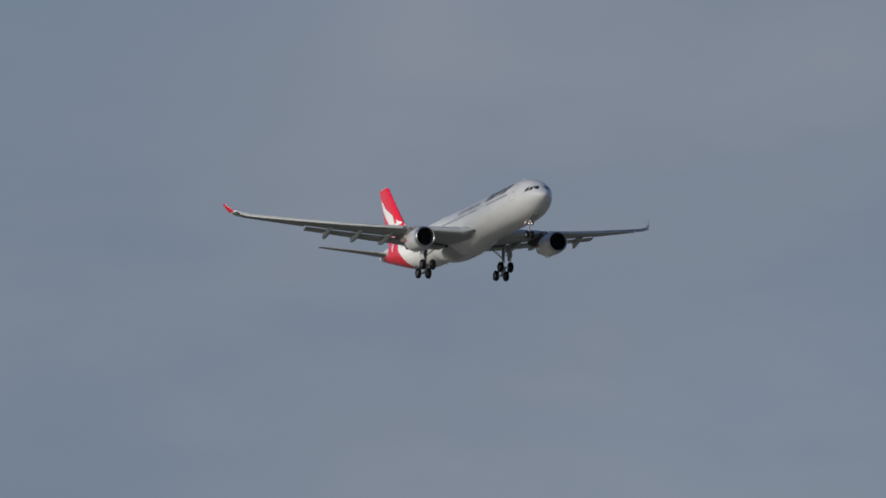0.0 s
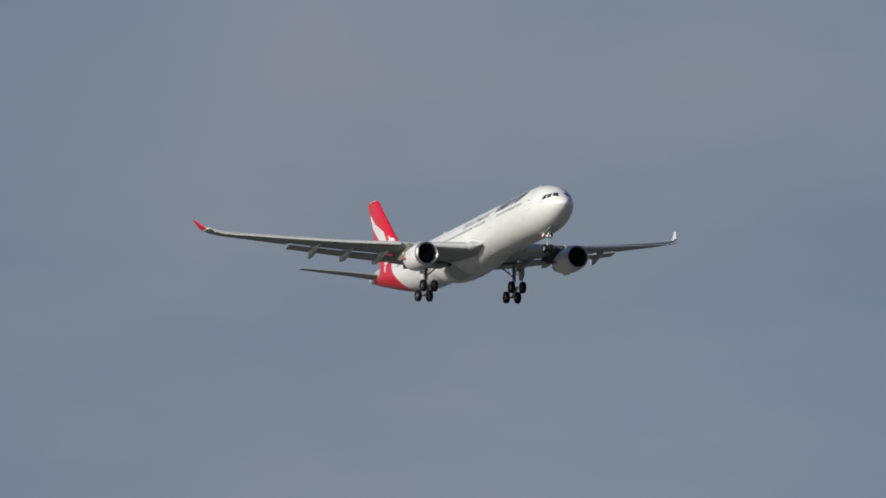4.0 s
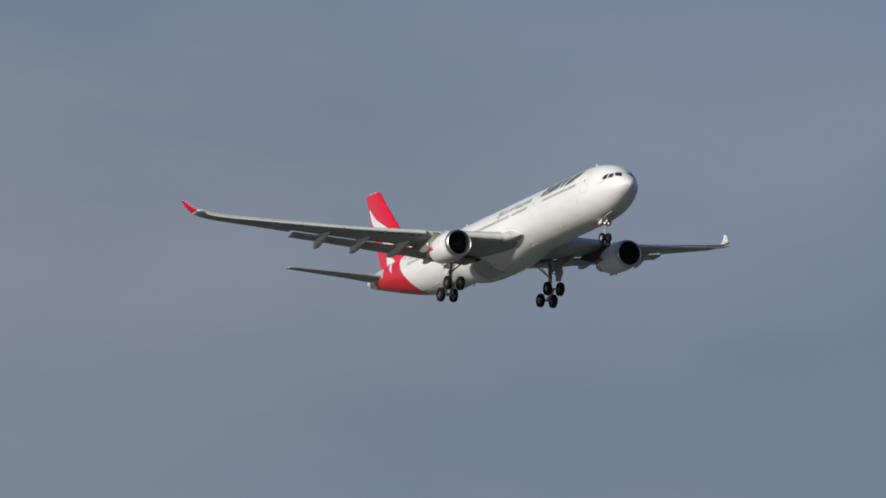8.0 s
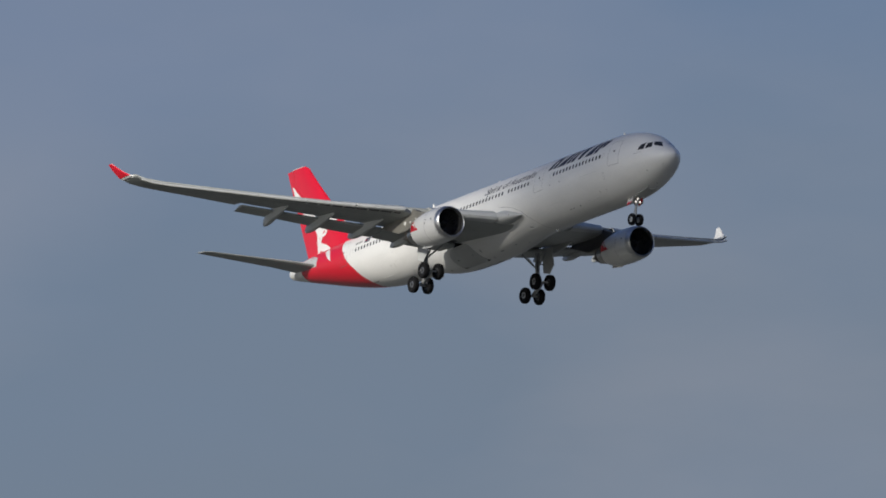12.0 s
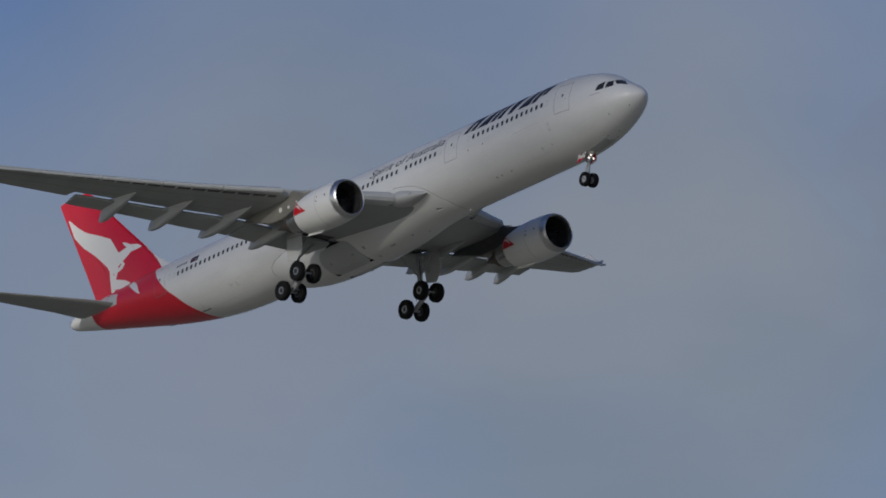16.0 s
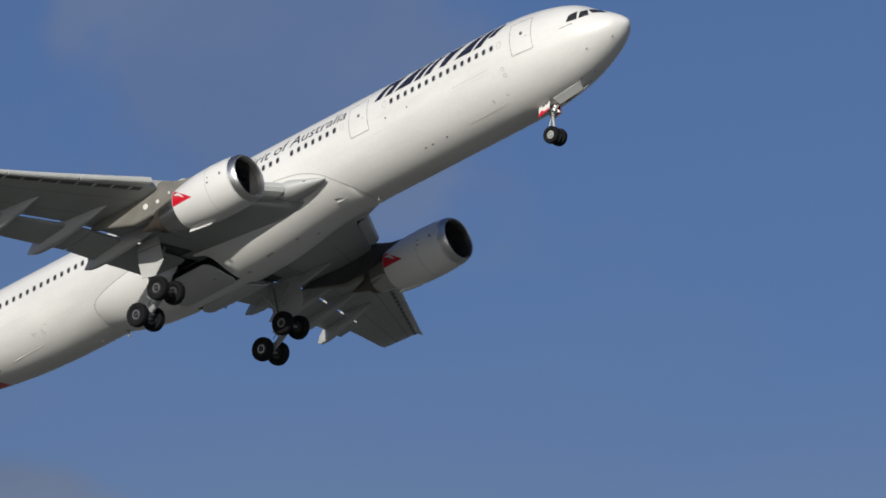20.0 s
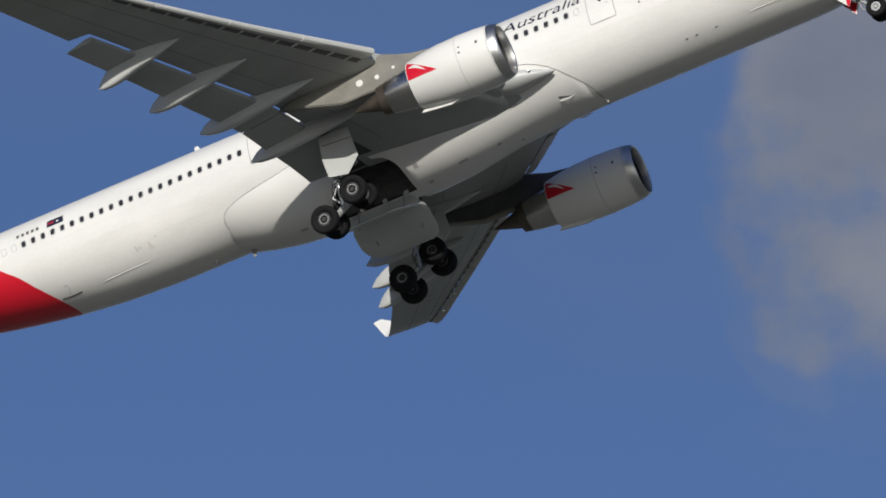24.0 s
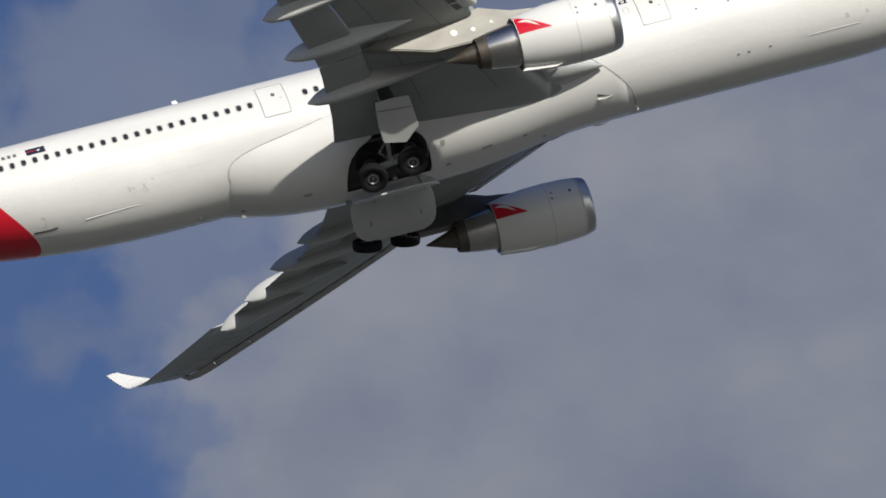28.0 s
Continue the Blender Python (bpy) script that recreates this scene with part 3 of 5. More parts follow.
STAND = smoothed([18.6, 19.5, 20.5, 21.5, 23, 25, 27, 30, 33, 35, 36.5, 37.3, 37.8, 38.1], [0, .01, .03, .07, .20, .46, .64, .71, .70, .58, .36, .19, .07, 0])
SWELL = smoothed([0, 8, 18, 36, 55, 72, 90], [0, .22, .50, .83, 1.05, 1.12, 1.08])


def belly_skin(x, ang, off=0.0):
    """A place on the belly fairing: ang in degrees, 0 at its starboard shoulder, 90 at the keel, 180 at the port shoulder."""
    a = min(ang, 180 - ang)
    phi = radians(SHOULDER(x) + (-90 - SHOULDER(x)) * a / 90)
    r = 2.832 + STAND(x) * SWELL(a) + off
    return Vector((x, r * math.cos(phi) * (1 if ang <= 90 else -1), r * math.sin(phi)))


BAY_X, BAY_LOW = (28.72, 32.75), 82.0
# upper edge of the wheel bay: an arch over each wheel pair and a slot for the leg between
ARCH_X = [28.72, 28.76, 28.82, 28.95, 29.15, 29.4, 29.7, 29.95, 30.1, 30.3, 30.95, 31.1, 31.3, 31.6, 31.9, 32.15, 32.4, 32.58, 32.68, 32.75]
ARCH_A = [70, 60, 52, 46, 41.5, 38, 36.5, 35, 30, 24, 24, 30, 37, 39, 41, 44, 48, 54, 61, 70]
ARCH = smoothed([18, 28.3] + ARCH_X + [33.2, 39], [60, 60] + ARCH_A + [60, 60])


def belly():
    """The fairing, with real openings for the wheels on both sides of the keel."""
    xs = [18.6 + .44 * i for i in range(23)] + [28.55] + ARCH_X + [32.95, 33.3] + [33.7 + .4 * i for i in range(8)] + [36.7, 36.95, 37.2, 37.4, 37.6, 37.75, 37.9, 38.0, 38.1]
    shares = [0, .05, .14, .25, .38, .52, .66, .8, .9, 1]
    bm = bmesh.new()
    rows = []
    for x in xs:
        t = ARCH(x)
        half = [t * u for u in shares] + [t + (BAY_LOW - t) * u for u in (.33, .67, 1)] + [86, 90]
        rows.append([bm.verts.new(belly_skin(x, a)) for a in half + [180 - a for a in half[-2::-1]]])
    m, k = len(shares), len(rows[0])
    bay = set(range(m - 1, m + 2)) | {k - 2 - q for q in range(m - 1, m + 2)}
    for i in range(len(xs) - 1):
        xm = (xs[i] + xs[i + 1]) / 2
        for j in range(k - 1):
            if not (BAY_X[0] < xm < BAY_X[1] and j in bay):
                bm.faces.new((rows[i][j], rows[i + 1][j], rows[i + 1][j + 1], rows[i][j + 1]))
    # closed above, inside the hull
    tops = [[bm.verts.new((x, s * 2.5 * math.cos(radians(SHOULDER(x))), 2.5 * math.sin(radians(SHOULDER(x))) + .1)) for s in (1, -1)] for x in xs]
    for i in range(len(xs) - 1):
        bm.faces.new((rows[i][0], tops[i][0], tops[i + 1][0], rows[i + 1][0]))
        bm.faces.new((tops[i][0], tops[i][1], tops[i + 1][1], tops[i + 1][0]))
        bm.faces.new((tops[i][1], rows[i][-1], rows[i + 1][-1], tops[i + 1][1]))
    b = part("belly_fairing", bm, WHITE, plane, "smooth white fairing under the hull, wheel bays open", angle=60)
    # seam where the fairing meets the hull
    loop = [(x, 2.82 * math.sin(radians(SHOULDER(x))) + .01) for x in (18.62, 18.7, 18.8, 19.0, 19.2, 19.4, 19.64, 19.95, 20.3, 20.7, 21.2, 21.8, 22.5, 23.4)]
    loop2 = [(x, 2.82 * math.sin(radians(SHOULDER(x))) + .01) for x in (33.2, 34, 34.6, 35.2, 35.8, 36.3, 36.7, 37.0, 37.3, 37.55, 37.75, 37.9, 38.0)] + [(38.04, -2.12), (37.98, -2.22), (37.8, -2.34), (37.5, -2.49), (37.15, -2.62)]
    for s in (1, -1):
        band("fairing_seam", loop, .022, SEAM, b, .026, s)
        band("fairing_seam", loop2, .016, SEAM, b, .026, s)
        tip, wide = belly_skin(19.75, 45, .02), [belly_skin(20.45, a, .012) for a in (46, 50, 54)]
        for p in [tip] + wide:
            p.y *= s
        bm = bmesh.new()
        bm.faces.new([bm.verts.new(p) for p in (tip, wide[0], wide[1])])
        sc = part("air_scoop", bm, SEAM, b, "small flush air inlet")
        lip = tip.lerp(wide[2], .5) + Vector((0, .05 * s, -.05))
        part("scoop_lip", tube([tip, lip, wide[2]], [.01, .03, .045], 6), WHITE, sc)
    # wheel bay walls and ribs, their colour darkened for the shade inside
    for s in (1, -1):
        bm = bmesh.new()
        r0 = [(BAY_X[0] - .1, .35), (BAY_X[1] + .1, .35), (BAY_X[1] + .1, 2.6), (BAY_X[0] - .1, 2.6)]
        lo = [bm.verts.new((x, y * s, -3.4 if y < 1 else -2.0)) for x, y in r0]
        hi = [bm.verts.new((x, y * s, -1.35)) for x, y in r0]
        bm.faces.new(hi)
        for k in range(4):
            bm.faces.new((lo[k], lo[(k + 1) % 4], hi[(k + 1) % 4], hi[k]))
        part("wheel_bay", bm, BAY, b, "wheel bay walls coloured dark for shade")
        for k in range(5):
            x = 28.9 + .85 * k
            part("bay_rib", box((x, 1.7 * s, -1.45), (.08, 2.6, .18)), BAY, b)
        part("bay_pipe", tube([(28.6, 1.2 * s, -1.7), (30.6, 1.3 * s, -1.75), (32.7, 1.2 * s, -1.7)], .06, 8), GEARMETAL, b)
    # small outlets and flush panels under the fairing
    for x, a, w_, h_ in ((28.1, 56, .22, 5), (27.9, 80, .25, 4), (26.0, 73, .5, 3), (24.1, 76, .2, 3), (23.1, 90, .2, 3), (34.6, 72, .4, 4)):
        bm = bmesh.new()
        bm.faces.new([bm.verts.new(belly_skin(x + u * w_ / 2, a + v * h_ / 2, .012)) for u, v in ((-1, -1), (1, -1), (1, 1), (-1, 1))])
        part("belly_outlet", bm, SOFTSEAM, b)
    return b


belly()


# ---- wings ----
def le_x(y):
    return 22.0 + (y - 2.8) * 0.617


te_clean = smoothed([0, 2.8, 9.3, 14, 20, 26, 29.2], [33.1, 33.1, 33.5, 34.95, 37.15, 39.45, 40.75])
wing_z = smoothed([0, 2.8, 9.3, 15, 20, 25, 27.6, 28.6, 29.2], [-1.75, -1.5, -.60, .21, 1.03, 1.91, 2.39, 2.67, 2.98])
thick = smoothed([0, 2.8, 9.3, 20, 29.2], [.15, .145, .118, .105, .10])
incidence = smoothed([0, 2.8, 9.3, 29.2], [1.4, 1.4, 1.7, -0.5])


def foil(y, c0=0.0, c1=1.0, n=14, drop=0.0, grow=1.0):
    """The ring of a wing section at span y between two shares of the chord."""
    lx, tx = le_x(y), te_clean(y)
    ch, t, inc, z0 = tx - lx, thick(y) * grow, math.tan(radians(incidence(y))), wing_z(y)
    up, lo = [], []
    for k in range(n + 1):
        s = 0.5 - 0.5 * math.cos(math.pi * k / n)
        c = c0 + (c1 - c0) * s
        yt = 5 * t * (0.2969 * math.sqrt(c) - 0.126 * c - 0.3516 * c**2 + 0.2843 * c**3 - 0.1015 * c**4)
        cam_ = 0.018 * (1 - (2 * c - 1) ** 2)
        base = z0 - c * ch * inc - drop
        up.append((lx + c * ch, y, base + ch * (cam_ + yt)))
        lo.append((lx + c * ch, y, base + ch * (cam_ - yt)))
    return up[::-1] + lo[1:]


def under(y, c):
    """Height of the wing's lower face."""
    lx, tx = le_x(y), te_clean(y)
    ch, t = tx - lx, thick(y)
    yt = 5 * t * (0.2969 * math.sqrt(c) - 0.126 * c - 0.3516 * c**2 + 0.2843 * c**3 - 0.1015 * c**4)
    return wing_z(y) - c * ch * math.tan(radians(incidence(y))) + ch * (0.018 * (1 - (2 * c - 1) ** 2) - yt)


def mirrored(bm, side):
    if side < 0:
        for v in bm.verts:
            v.co.y = -v.co.y
    return bm


# trailing edge of the lowered flaps: x and z over the span
flap_x = smoothed([2.8, 5.2, 7.2, 9.3, 12, 16, 20.4], [33.05, 33.2, 33.48, 33.8, 34.68, 36.05, 37.65])
flap_z = smoothed([2.8, 5.2, 7.2, 9.3, 12, 16, 20.4], [-2.2, -2.0, -1.76, -1.42, -.98, -.22, .58])


def flap_ring(y):
    """A flap's section from the slot behind the fixed wing to its trailing edge."""
    ch = te_clean(y) - le_x(y)
    x0, z0 = le_x(y) + .765 * ch - .04, under(y, .765) - .2
    dx, dz = flap_x(y) - x0, flap_z(y) - z0
    chord, a = math.hypot(dx, dz), -math.atan2(dz, dx)
    ring = []
    prof = [(0, 0), (.03, .06), (.12, .085), (.3, .095), (.6, .06), (1, .008), (1, -.008), (.6, -.03), (.3, -.05), (.12, -.055), (.03, -.04)]
    for u, v in prof:
        u, v = u * chord, v * chord
        ring.append((x0 + u * math.cos(a) + v * math.sin(a), y, z0 - u * math.sin(a) + v * math.cos(a)))
    return ring


SLAT_Y = (3, 9, 16, 29)             # where along the span the slats' reach and droop are given


def boxy(v):
    return math.copysign(abs(v) ** .55, v)


def wing(side):
    w = part("wing", mirrored(loft([foil(y, 0.03, 0.765) for y in (1.8, 2.8, 4.5, 6.5, 8, 9.3, 11, 13, 15, 17, 19, 20.4)] + [foil(y, 0.03, 1.0) for y in (20.45, 22, 24, 26, 27.5, 28.6, 29.2)]), side), GREY, plane, "swept grey wing with slats and flaps out")
    # rounded glove ahead of the wing root, tapering to a point on the hull
    rings = []
    for k in range(13):
        t = k / 12
        x = 19.98 + 3.7 * t
        g = min(1, t / .6)
        ry, rz = .04 + .95 * g ** .8, (.03 + .56 * g ** .8) * (1 if t < .6 else 1 - .5 * (t - .6))
        rings.append([(x, 2.62 + .12 * g + ry * math.cos(2 * math.pi * q / 20), -1.56 + .2 * g + rz * math.sin(2 * math.pi * q / 20)) for q in range(20)])
    gl = part("wing_root_glove", mirrored(loft(rings), side), PALE, w, "pale pointed glove at the wing root")
    part("landing_lamp", revolve([(-.05, .03), (.0, .07), (.08, .08)], (21.0, side * 3.28, -1.36), "x", 12), BARE, gl, "small glazed landing lamp")
    # slats: a hooked strip ahead of the nose of the wing
    cuts = [(3.7, 8.4), (10.2, 13.6), (13.68, 17.1), (17.18, 20.6), (20.68, 24.1), (24.18, 26.6), (26.68, 28.9)]
    for a, b in cuts:
        rings = []
        for y in np.linspace(a, b, 4):
            ch = te_clean(y) - le_x(y)
            d, s = float(np.interp(y, SLAT_Y, (.44, .42, .32, .33))), float(np.interp(y, SLAT_Y, (.03, .07, .16, .30)))
            t, z0, lx = thick(y) * ch, wing_z(y), le_x(y)
            pr = [(.55, .42), (.25, .40), (.05, .22), (-.02, 0.0), (.04, -.14), (.18, -.22), (.24, -.15), (.12, -.03), (.14, .10), (.28, .30), (.5, .38)]
            ring = [(lx - d + u * t * 1.6, y, z0 - s + v * t) for u, v in pr]
            # the lower lip reaches back to the wing
            ring[6:6] = [(lx + .036 * ch, y, under(y, .036) - .035), (lx + .036 * ch - .02, y, under(y, .036) - .005)]
            rings.append(ring)
        part("slat", mirrored(loft(rings), side), PALE, w, "pale grey leading-edge slat")
    # dark strip on the lower face: painted shade of the slot behind the slats
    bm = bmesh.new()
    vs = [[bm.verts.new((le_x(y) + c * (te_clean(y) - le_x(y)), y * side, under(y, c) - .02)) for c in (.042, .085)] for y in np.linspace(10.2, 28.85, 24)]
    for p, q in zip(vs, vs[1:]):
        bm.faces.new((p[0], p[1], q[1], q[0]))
    part("slat_gap_shade", bm, SEAM, w, "dark strip painting the slot's shade behind the slats")
    for y in np.linspace(10.8, 28.4, 21):
        ch = te_clean(y) - le_x(y)
        part("slat_track", box((le_x(y) + .062 * ch, y * side, under(y, .062) - .04), (.05 * ch + .06, .07, .07)), PALE, w)
    for k, y in enumerate(np.linspace(10.6, 27.6, 20)):
        ch = te_clean(y) - le_x(y)
        c = .36 if k % 2 else .40
        part("access_panel", slab([(le_x(y) + c * ch + .34 * math.cos(a * math.pi / 6), side * (y + .2 * math.sin(a * math.pi / 6)), under(y + .2 * math.sin(a * math.pi / 6), c) - .008) for a in range(12)], .008), GREY, w)
    for c in (.24, .58):
        bm = bmesh.new()
        vs = [[bm.verts.new((le_x(y) + (c + d) * (te_clean(y) - le_x(y)), y * side, under(y, c) - .010)) for d in (0, .02 / (te_clean(y) - le_x(y)) * 1.6)] for y in np.linspace(4, 28.4, 26)]
        for p, q in zip(vs, vs[1:]):
            bm.faces.new((p[0], p[1], q[1], q[0]))
        part("spar_seam", bm, SEAM, w)
    for nm, a, b, k in (("inboard_flap", 2.95, 9.24, 7), ("outboard_flap", 9.34, 20.3, 11)):
        rings = [flap_ring(y) for y in np.linspace(a, b, k)]
        part(nm, mirrored(loft(rings), side), GREY, w, "grey trailing-edge flap, lowered")
    # flap track fairings, drooped with the flaps
    for y, xt, zt in ((7.05, 34.4, -1.82), (10.6, 35.4, -1.13), (14.15, 36.42, -.76), (17.65, 37.39, -.34)):
        ch = te_clean(y) - le_x(y)
        xa = le_x(y) + 0.36 * ch
        za = under(y, .36) + .03
        xb = le_x(y) + 0.80 * ch
        zb = under(y, .80) - .16
        rings = []
        for k in range(17):
            t = k / 16
            x = xa + (xt - xa) * t
            z = za + (zb - za) * min(1, (x - xa) / (xb - xa)) if x < xb else zb + (zt - zb) * ((x - xb) / (xt - xb)) ** 1.25
            r = 0.43 * (math.sin(math.pi * t ** 1.55) ** 0.6 if 0 < t < 1 else 0.03) + .015
            rings.append([(x, y + r * .62 * boxy(math.cos(2 * math.pi * q / 20)), z - .12 + r * 1.2 * boxy(math.sin(2 * math.pi * q / 20))) for q in range(20)])
        part("flap_track_fairing", mirrored(loft(rings), side), PALE, w, "grey canoe-shaped flap track fairing")
    # winglet
    rows = []
    for t in (0, .12, .3, .6, 1.0):
        y = 29.2 + .95 * t ** 0.75
        z = 3.0 + 1.4 * t ** 1.12
        xl = le_x(29.2) + .35 + (40.95 - le_x(29.2) - .35) * t ** .9
        xr = 40.78 + .72 * t
        h = .085 * (1 - .6 * t) + .02
        nx = .9
        ring = []
        for u, v in ((0, 0), (.1, 1), (.4, 1), (1, .1), (1, -.1), (.4, -1), (.1, -1)):
            ring.append((xl + (xr - xl) * u, y + v * h * nx, z - v * h * .35))
        rows.append(ring)
    wl = part("winglet", mirrored(loft(rows), side), WHITE, w, "upswept winglet, red outside and white inside")
    bm = bmesh.new()
    vs = [[bm.verts.new((r[i][0], (r[i][1] + .012), r[i][2] - .006)) for i in (0, 1, 2, 3)] for r in rows[1:]]
    for p, q in zip(vs, vs[1:]):
        for i in range(3):
            bm.faces.new((p[i], p[i + 1], q[i + 1], q[i]))
    part("winglet_face", mirrored(bm, side), RED, wl, "red outer face")
    return w


wing_s, wing_p = wing(1), wing(-1)

# ---- engines ----
ENG_Z, ENG_AHEAD = -2.70, 0.28


def engine(side):
    y = 9.27 * side
    c = (0, y, ENG_Z)
    cowl = part("fan_cowl", revolve([(20.95, 1.395), (21.51, 1.455), (22.48, 1.49), (23.56, 1.46), (24.42, 1.36), (25.20, 1.22), (25.18, 1.17), (23.99, 1.20), (22.27, 1.19), (20.95, 1.16)], c, n=56, closed=True), WHITE, plane, "white engine cowl with a red corner mark")
    part("intake_lip", revolve([(20.97, 1.39), (20.70, 1.345), (20.56, 1.29), (20.50, 1.23), (20.54, 1.18), (20.70, 1.15), (20.97, 1.155)], c, n=56, closed=True), BARE, cowl, "polished metal intake lip")
    # wall, fan and spinner coloured near-black to paint in the intake's shade
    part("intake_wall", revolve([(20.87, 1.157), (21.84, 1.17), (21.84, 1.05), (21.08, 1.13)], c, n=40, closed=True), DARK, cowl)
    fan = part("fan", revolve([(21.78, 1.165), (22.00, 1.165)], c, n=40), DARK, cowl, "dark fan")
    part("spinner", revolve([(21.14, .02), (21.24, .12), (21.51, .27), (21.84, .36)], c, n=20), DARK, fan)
    bm = bmesh.new()
    for k in range(24):
        a = 2 * math.pi * k / 24
        pts = []
        for r, tw in ((.34, .30), (.75, .20), (1.15, .12)):
            for s in (-1, 1):
                pts.append((21.68 + s * .09, y + r * math.cos(a + s * tw * .35 / r), ENG_Z + r * math.sin(a + s * tw * .35 / r)))
        vs = [bm.verts.new(p) for p in pts]
        bm.faces.new((vs[0], vs[1], vs[3], vs[2]))
        bm.faces.new((vs[2], vs[3], vs[5], vs[4]))
    part("fan_blades", bm, material("fan_titanium", (.06, .06, .065), .4, .6) if side > 0 else bpy.data.materials["fan_titanium"], fan)
    part("core_cowl", revolve([(24.42, 1.02), (25.38, .98), (26.29, .86), (26.59, .80), (26.59, .72), (24.42, .8)], c, n=44, closed=True), STEEL, cowl, "bare metal core cowl")
    part("nozzle_ring", revolve([(26.54, .80), (27.04, .70), (27.04, .64), (26.54, .70)], c, n=44, closed=True), SCORCH, cowl, "heat-stained nozzle ring")
    part("exhaust_plug", revolve([(26.29, .56), (26.99, .52), (27.70, .30), (28.50, .03)], c, n=32), SCORCH, cowl, "brown exhaust cone")
    # pylon
    prof = [(22.8, -1.30), (23.8, -1.22), (24.7, -1.08), (25.5, -.84), (26.05, -.52), (27.6, -.75), (30.9, under(9.27, .68) - .02), (31.7, under(9.27, .78) - .25), (28.6, -2.15), (26.8, -2.15), (25.0, -1.8), (23.2, -1.5)]
    bm = bmesh.new()
    la = [bm.verts.new((px, y - .24, pz)) for px, pz in prof]
    lb = [bm.verts.new((px, y + .24, pz)) for px, pz in prof]
    bm.faces.new(la)
    bm.faces.new(lb[::-1])
    for i in range(len(prof)):
        bm.faces.new((la[i], la[(i + 1) % len(prof)], lb[(i + 1) % len(prof)], lb[i]))
    bmesh.ops.bevel(bm, geom=list(bm.edges), offset=.05, segments=2, affect="EDGES")
    py = part("pylon", bm, PYLON, cowl, "grey pylon with round vents")
    # the flank towards the hull gets a darker sheet: its shade put into the colour
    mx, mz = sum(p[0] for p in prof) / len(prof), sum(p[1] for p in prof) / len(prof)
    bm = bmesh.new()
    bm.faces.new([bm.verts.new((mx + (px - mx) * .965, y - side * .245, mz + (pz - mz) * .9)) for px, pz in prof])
    part("inner_flank_shade", bm, PYLON_SHADE, py, "flank sheet coloured dark for its shade")
    for px, pz, r in ((27.5, -1.5, .18), (26.6, -1.55, .12), (25.7, -1.4, .08)):
        part("vent", revolve([(-.01, r), (.01, r * .9)], (px, y + side * .25, pz), "y", 14), WHITE, py)
    # red corner mark on both flanks, with a small white stroke
    for s in (-1, 1):
        bm = bmesh.new()
        rows = []
        for i in range(7):
            t = i / 6
            x = 25.17 - 1.5 * t
            z0, z1 = -2.85 - .08 * t, -1.80 - 1.10 * t
            row = []
            for j in range(5):
                zz = z0 + (z1 - z0) * j / 4
                r = float(np.interp(x, [21.51, 22.48, 23.56, 24.42, 25.2], [1.455, 1.49, 1.46, 1.36, 1.22])) + .008
                dz = min(abs(zz - ENG_Z), r)
                row.append(bm.verts.new((x, y + s * math.sqrt(max(r * r - dz * dz, 0)), zz)))
            rows.append(row)
        for a, b in zip(rows, rows[1:]):
            for j in range(4):
                bm.faces.new((a[j], a[j + 1], b[j + 1], b[j]))
        e = part("corner_mark", bm, RED, cowl, "red corner mark with a white stroke")
        bm = bmesh.new()
        rows = []
        for i in range(6):
            t = i / 5
            x = 25.02 - .85 * t
            zc = -2.22 - .42 * t + .1 * math.sin(4 * t)
            row = []
            for q in (-1, 1):
                zz = zc + q * .09 * math.sin(math.pi * (t * .9 + .08))
                r = float(np.interp(x, [21.51, 22.48, 23.56, 24.42, 25.2], [1.455, 1.49, 1.46, 1.36, 1.22])) + .014
                row.append(bm.verts.new((x, y + s * math.sqrt(r * r - (zz - ENG_Z) ** 2), zz)))
            rows.append(row)
        for a, b in zip(rows, rows[1:]):
            bm.faces.new((a[0], a[1], b[1], b[0]))
        part("white_stroke", bm, WHITE, e)
    # seams round the cowl and small stencils
    for x, r in ((22.55, 1.488), (21.0, 1.40)):
        part("cowl_seam", revolve([(x - .012, r - .004), (x - .008, r + .007), (x + .008, r + .007), (x + .012, r - .004)], c, n=56, closed=True), SOFTSEAM, cowl)
    for x, z, w_, h_ in ((22.35, -2.35, .10, .12), (22.38, -2.62, .10, .10), (21.45, -2.42, .12, .12)):
        for s in (-1, 1):
            yy = y + s * (math.sqrt(1.47 ** 2 - (z - ENG_Z) ** 2) + .012)
            part("stencil", box((x, yy, z), (w_, .012, h_)), SEAM, cowl)
    part("drain_fin", slab([(23.2, y, -4.15), (25.05, y, -3.92), (25.3, y, -4.1), (23.8, y, -4.28)], .14), WHITE, cowl)
    cowl.location.x, py.location.x = -ENG_AHEAD, ENG_AHEAD
    return cowl


engine(1), engine(-1)


# ---- tail ----
FRONT = ((0, 0), (.03, .5), (.12, .85), (.3, 1), (.6, .8), (.7, .615), (.7, -.615), (.6, -.8), (.3, -1), (.12, -.85), (.03, -.5))
REAR = ((.706, .59), (.85, .34), (1, .06), (1, -.06), (.85, -.34), (.706, -.59))


def fin_ring(z, xl, xr, t, shape=FRONT):
    ch = xr - xl
    return [(xl + ch * u, v * t * ch, z) for u, v in shape]


FIN = [(2.3, 51.8, 60.8), (3.1, 52.68, 61.15), (4.74, 54.28, 61.8), (7.2, 56.92, 62.85), (9.2, 59.05, 63.7), (10.75, 60.55, 64.35), (11.1, 61.2, 64.45)]


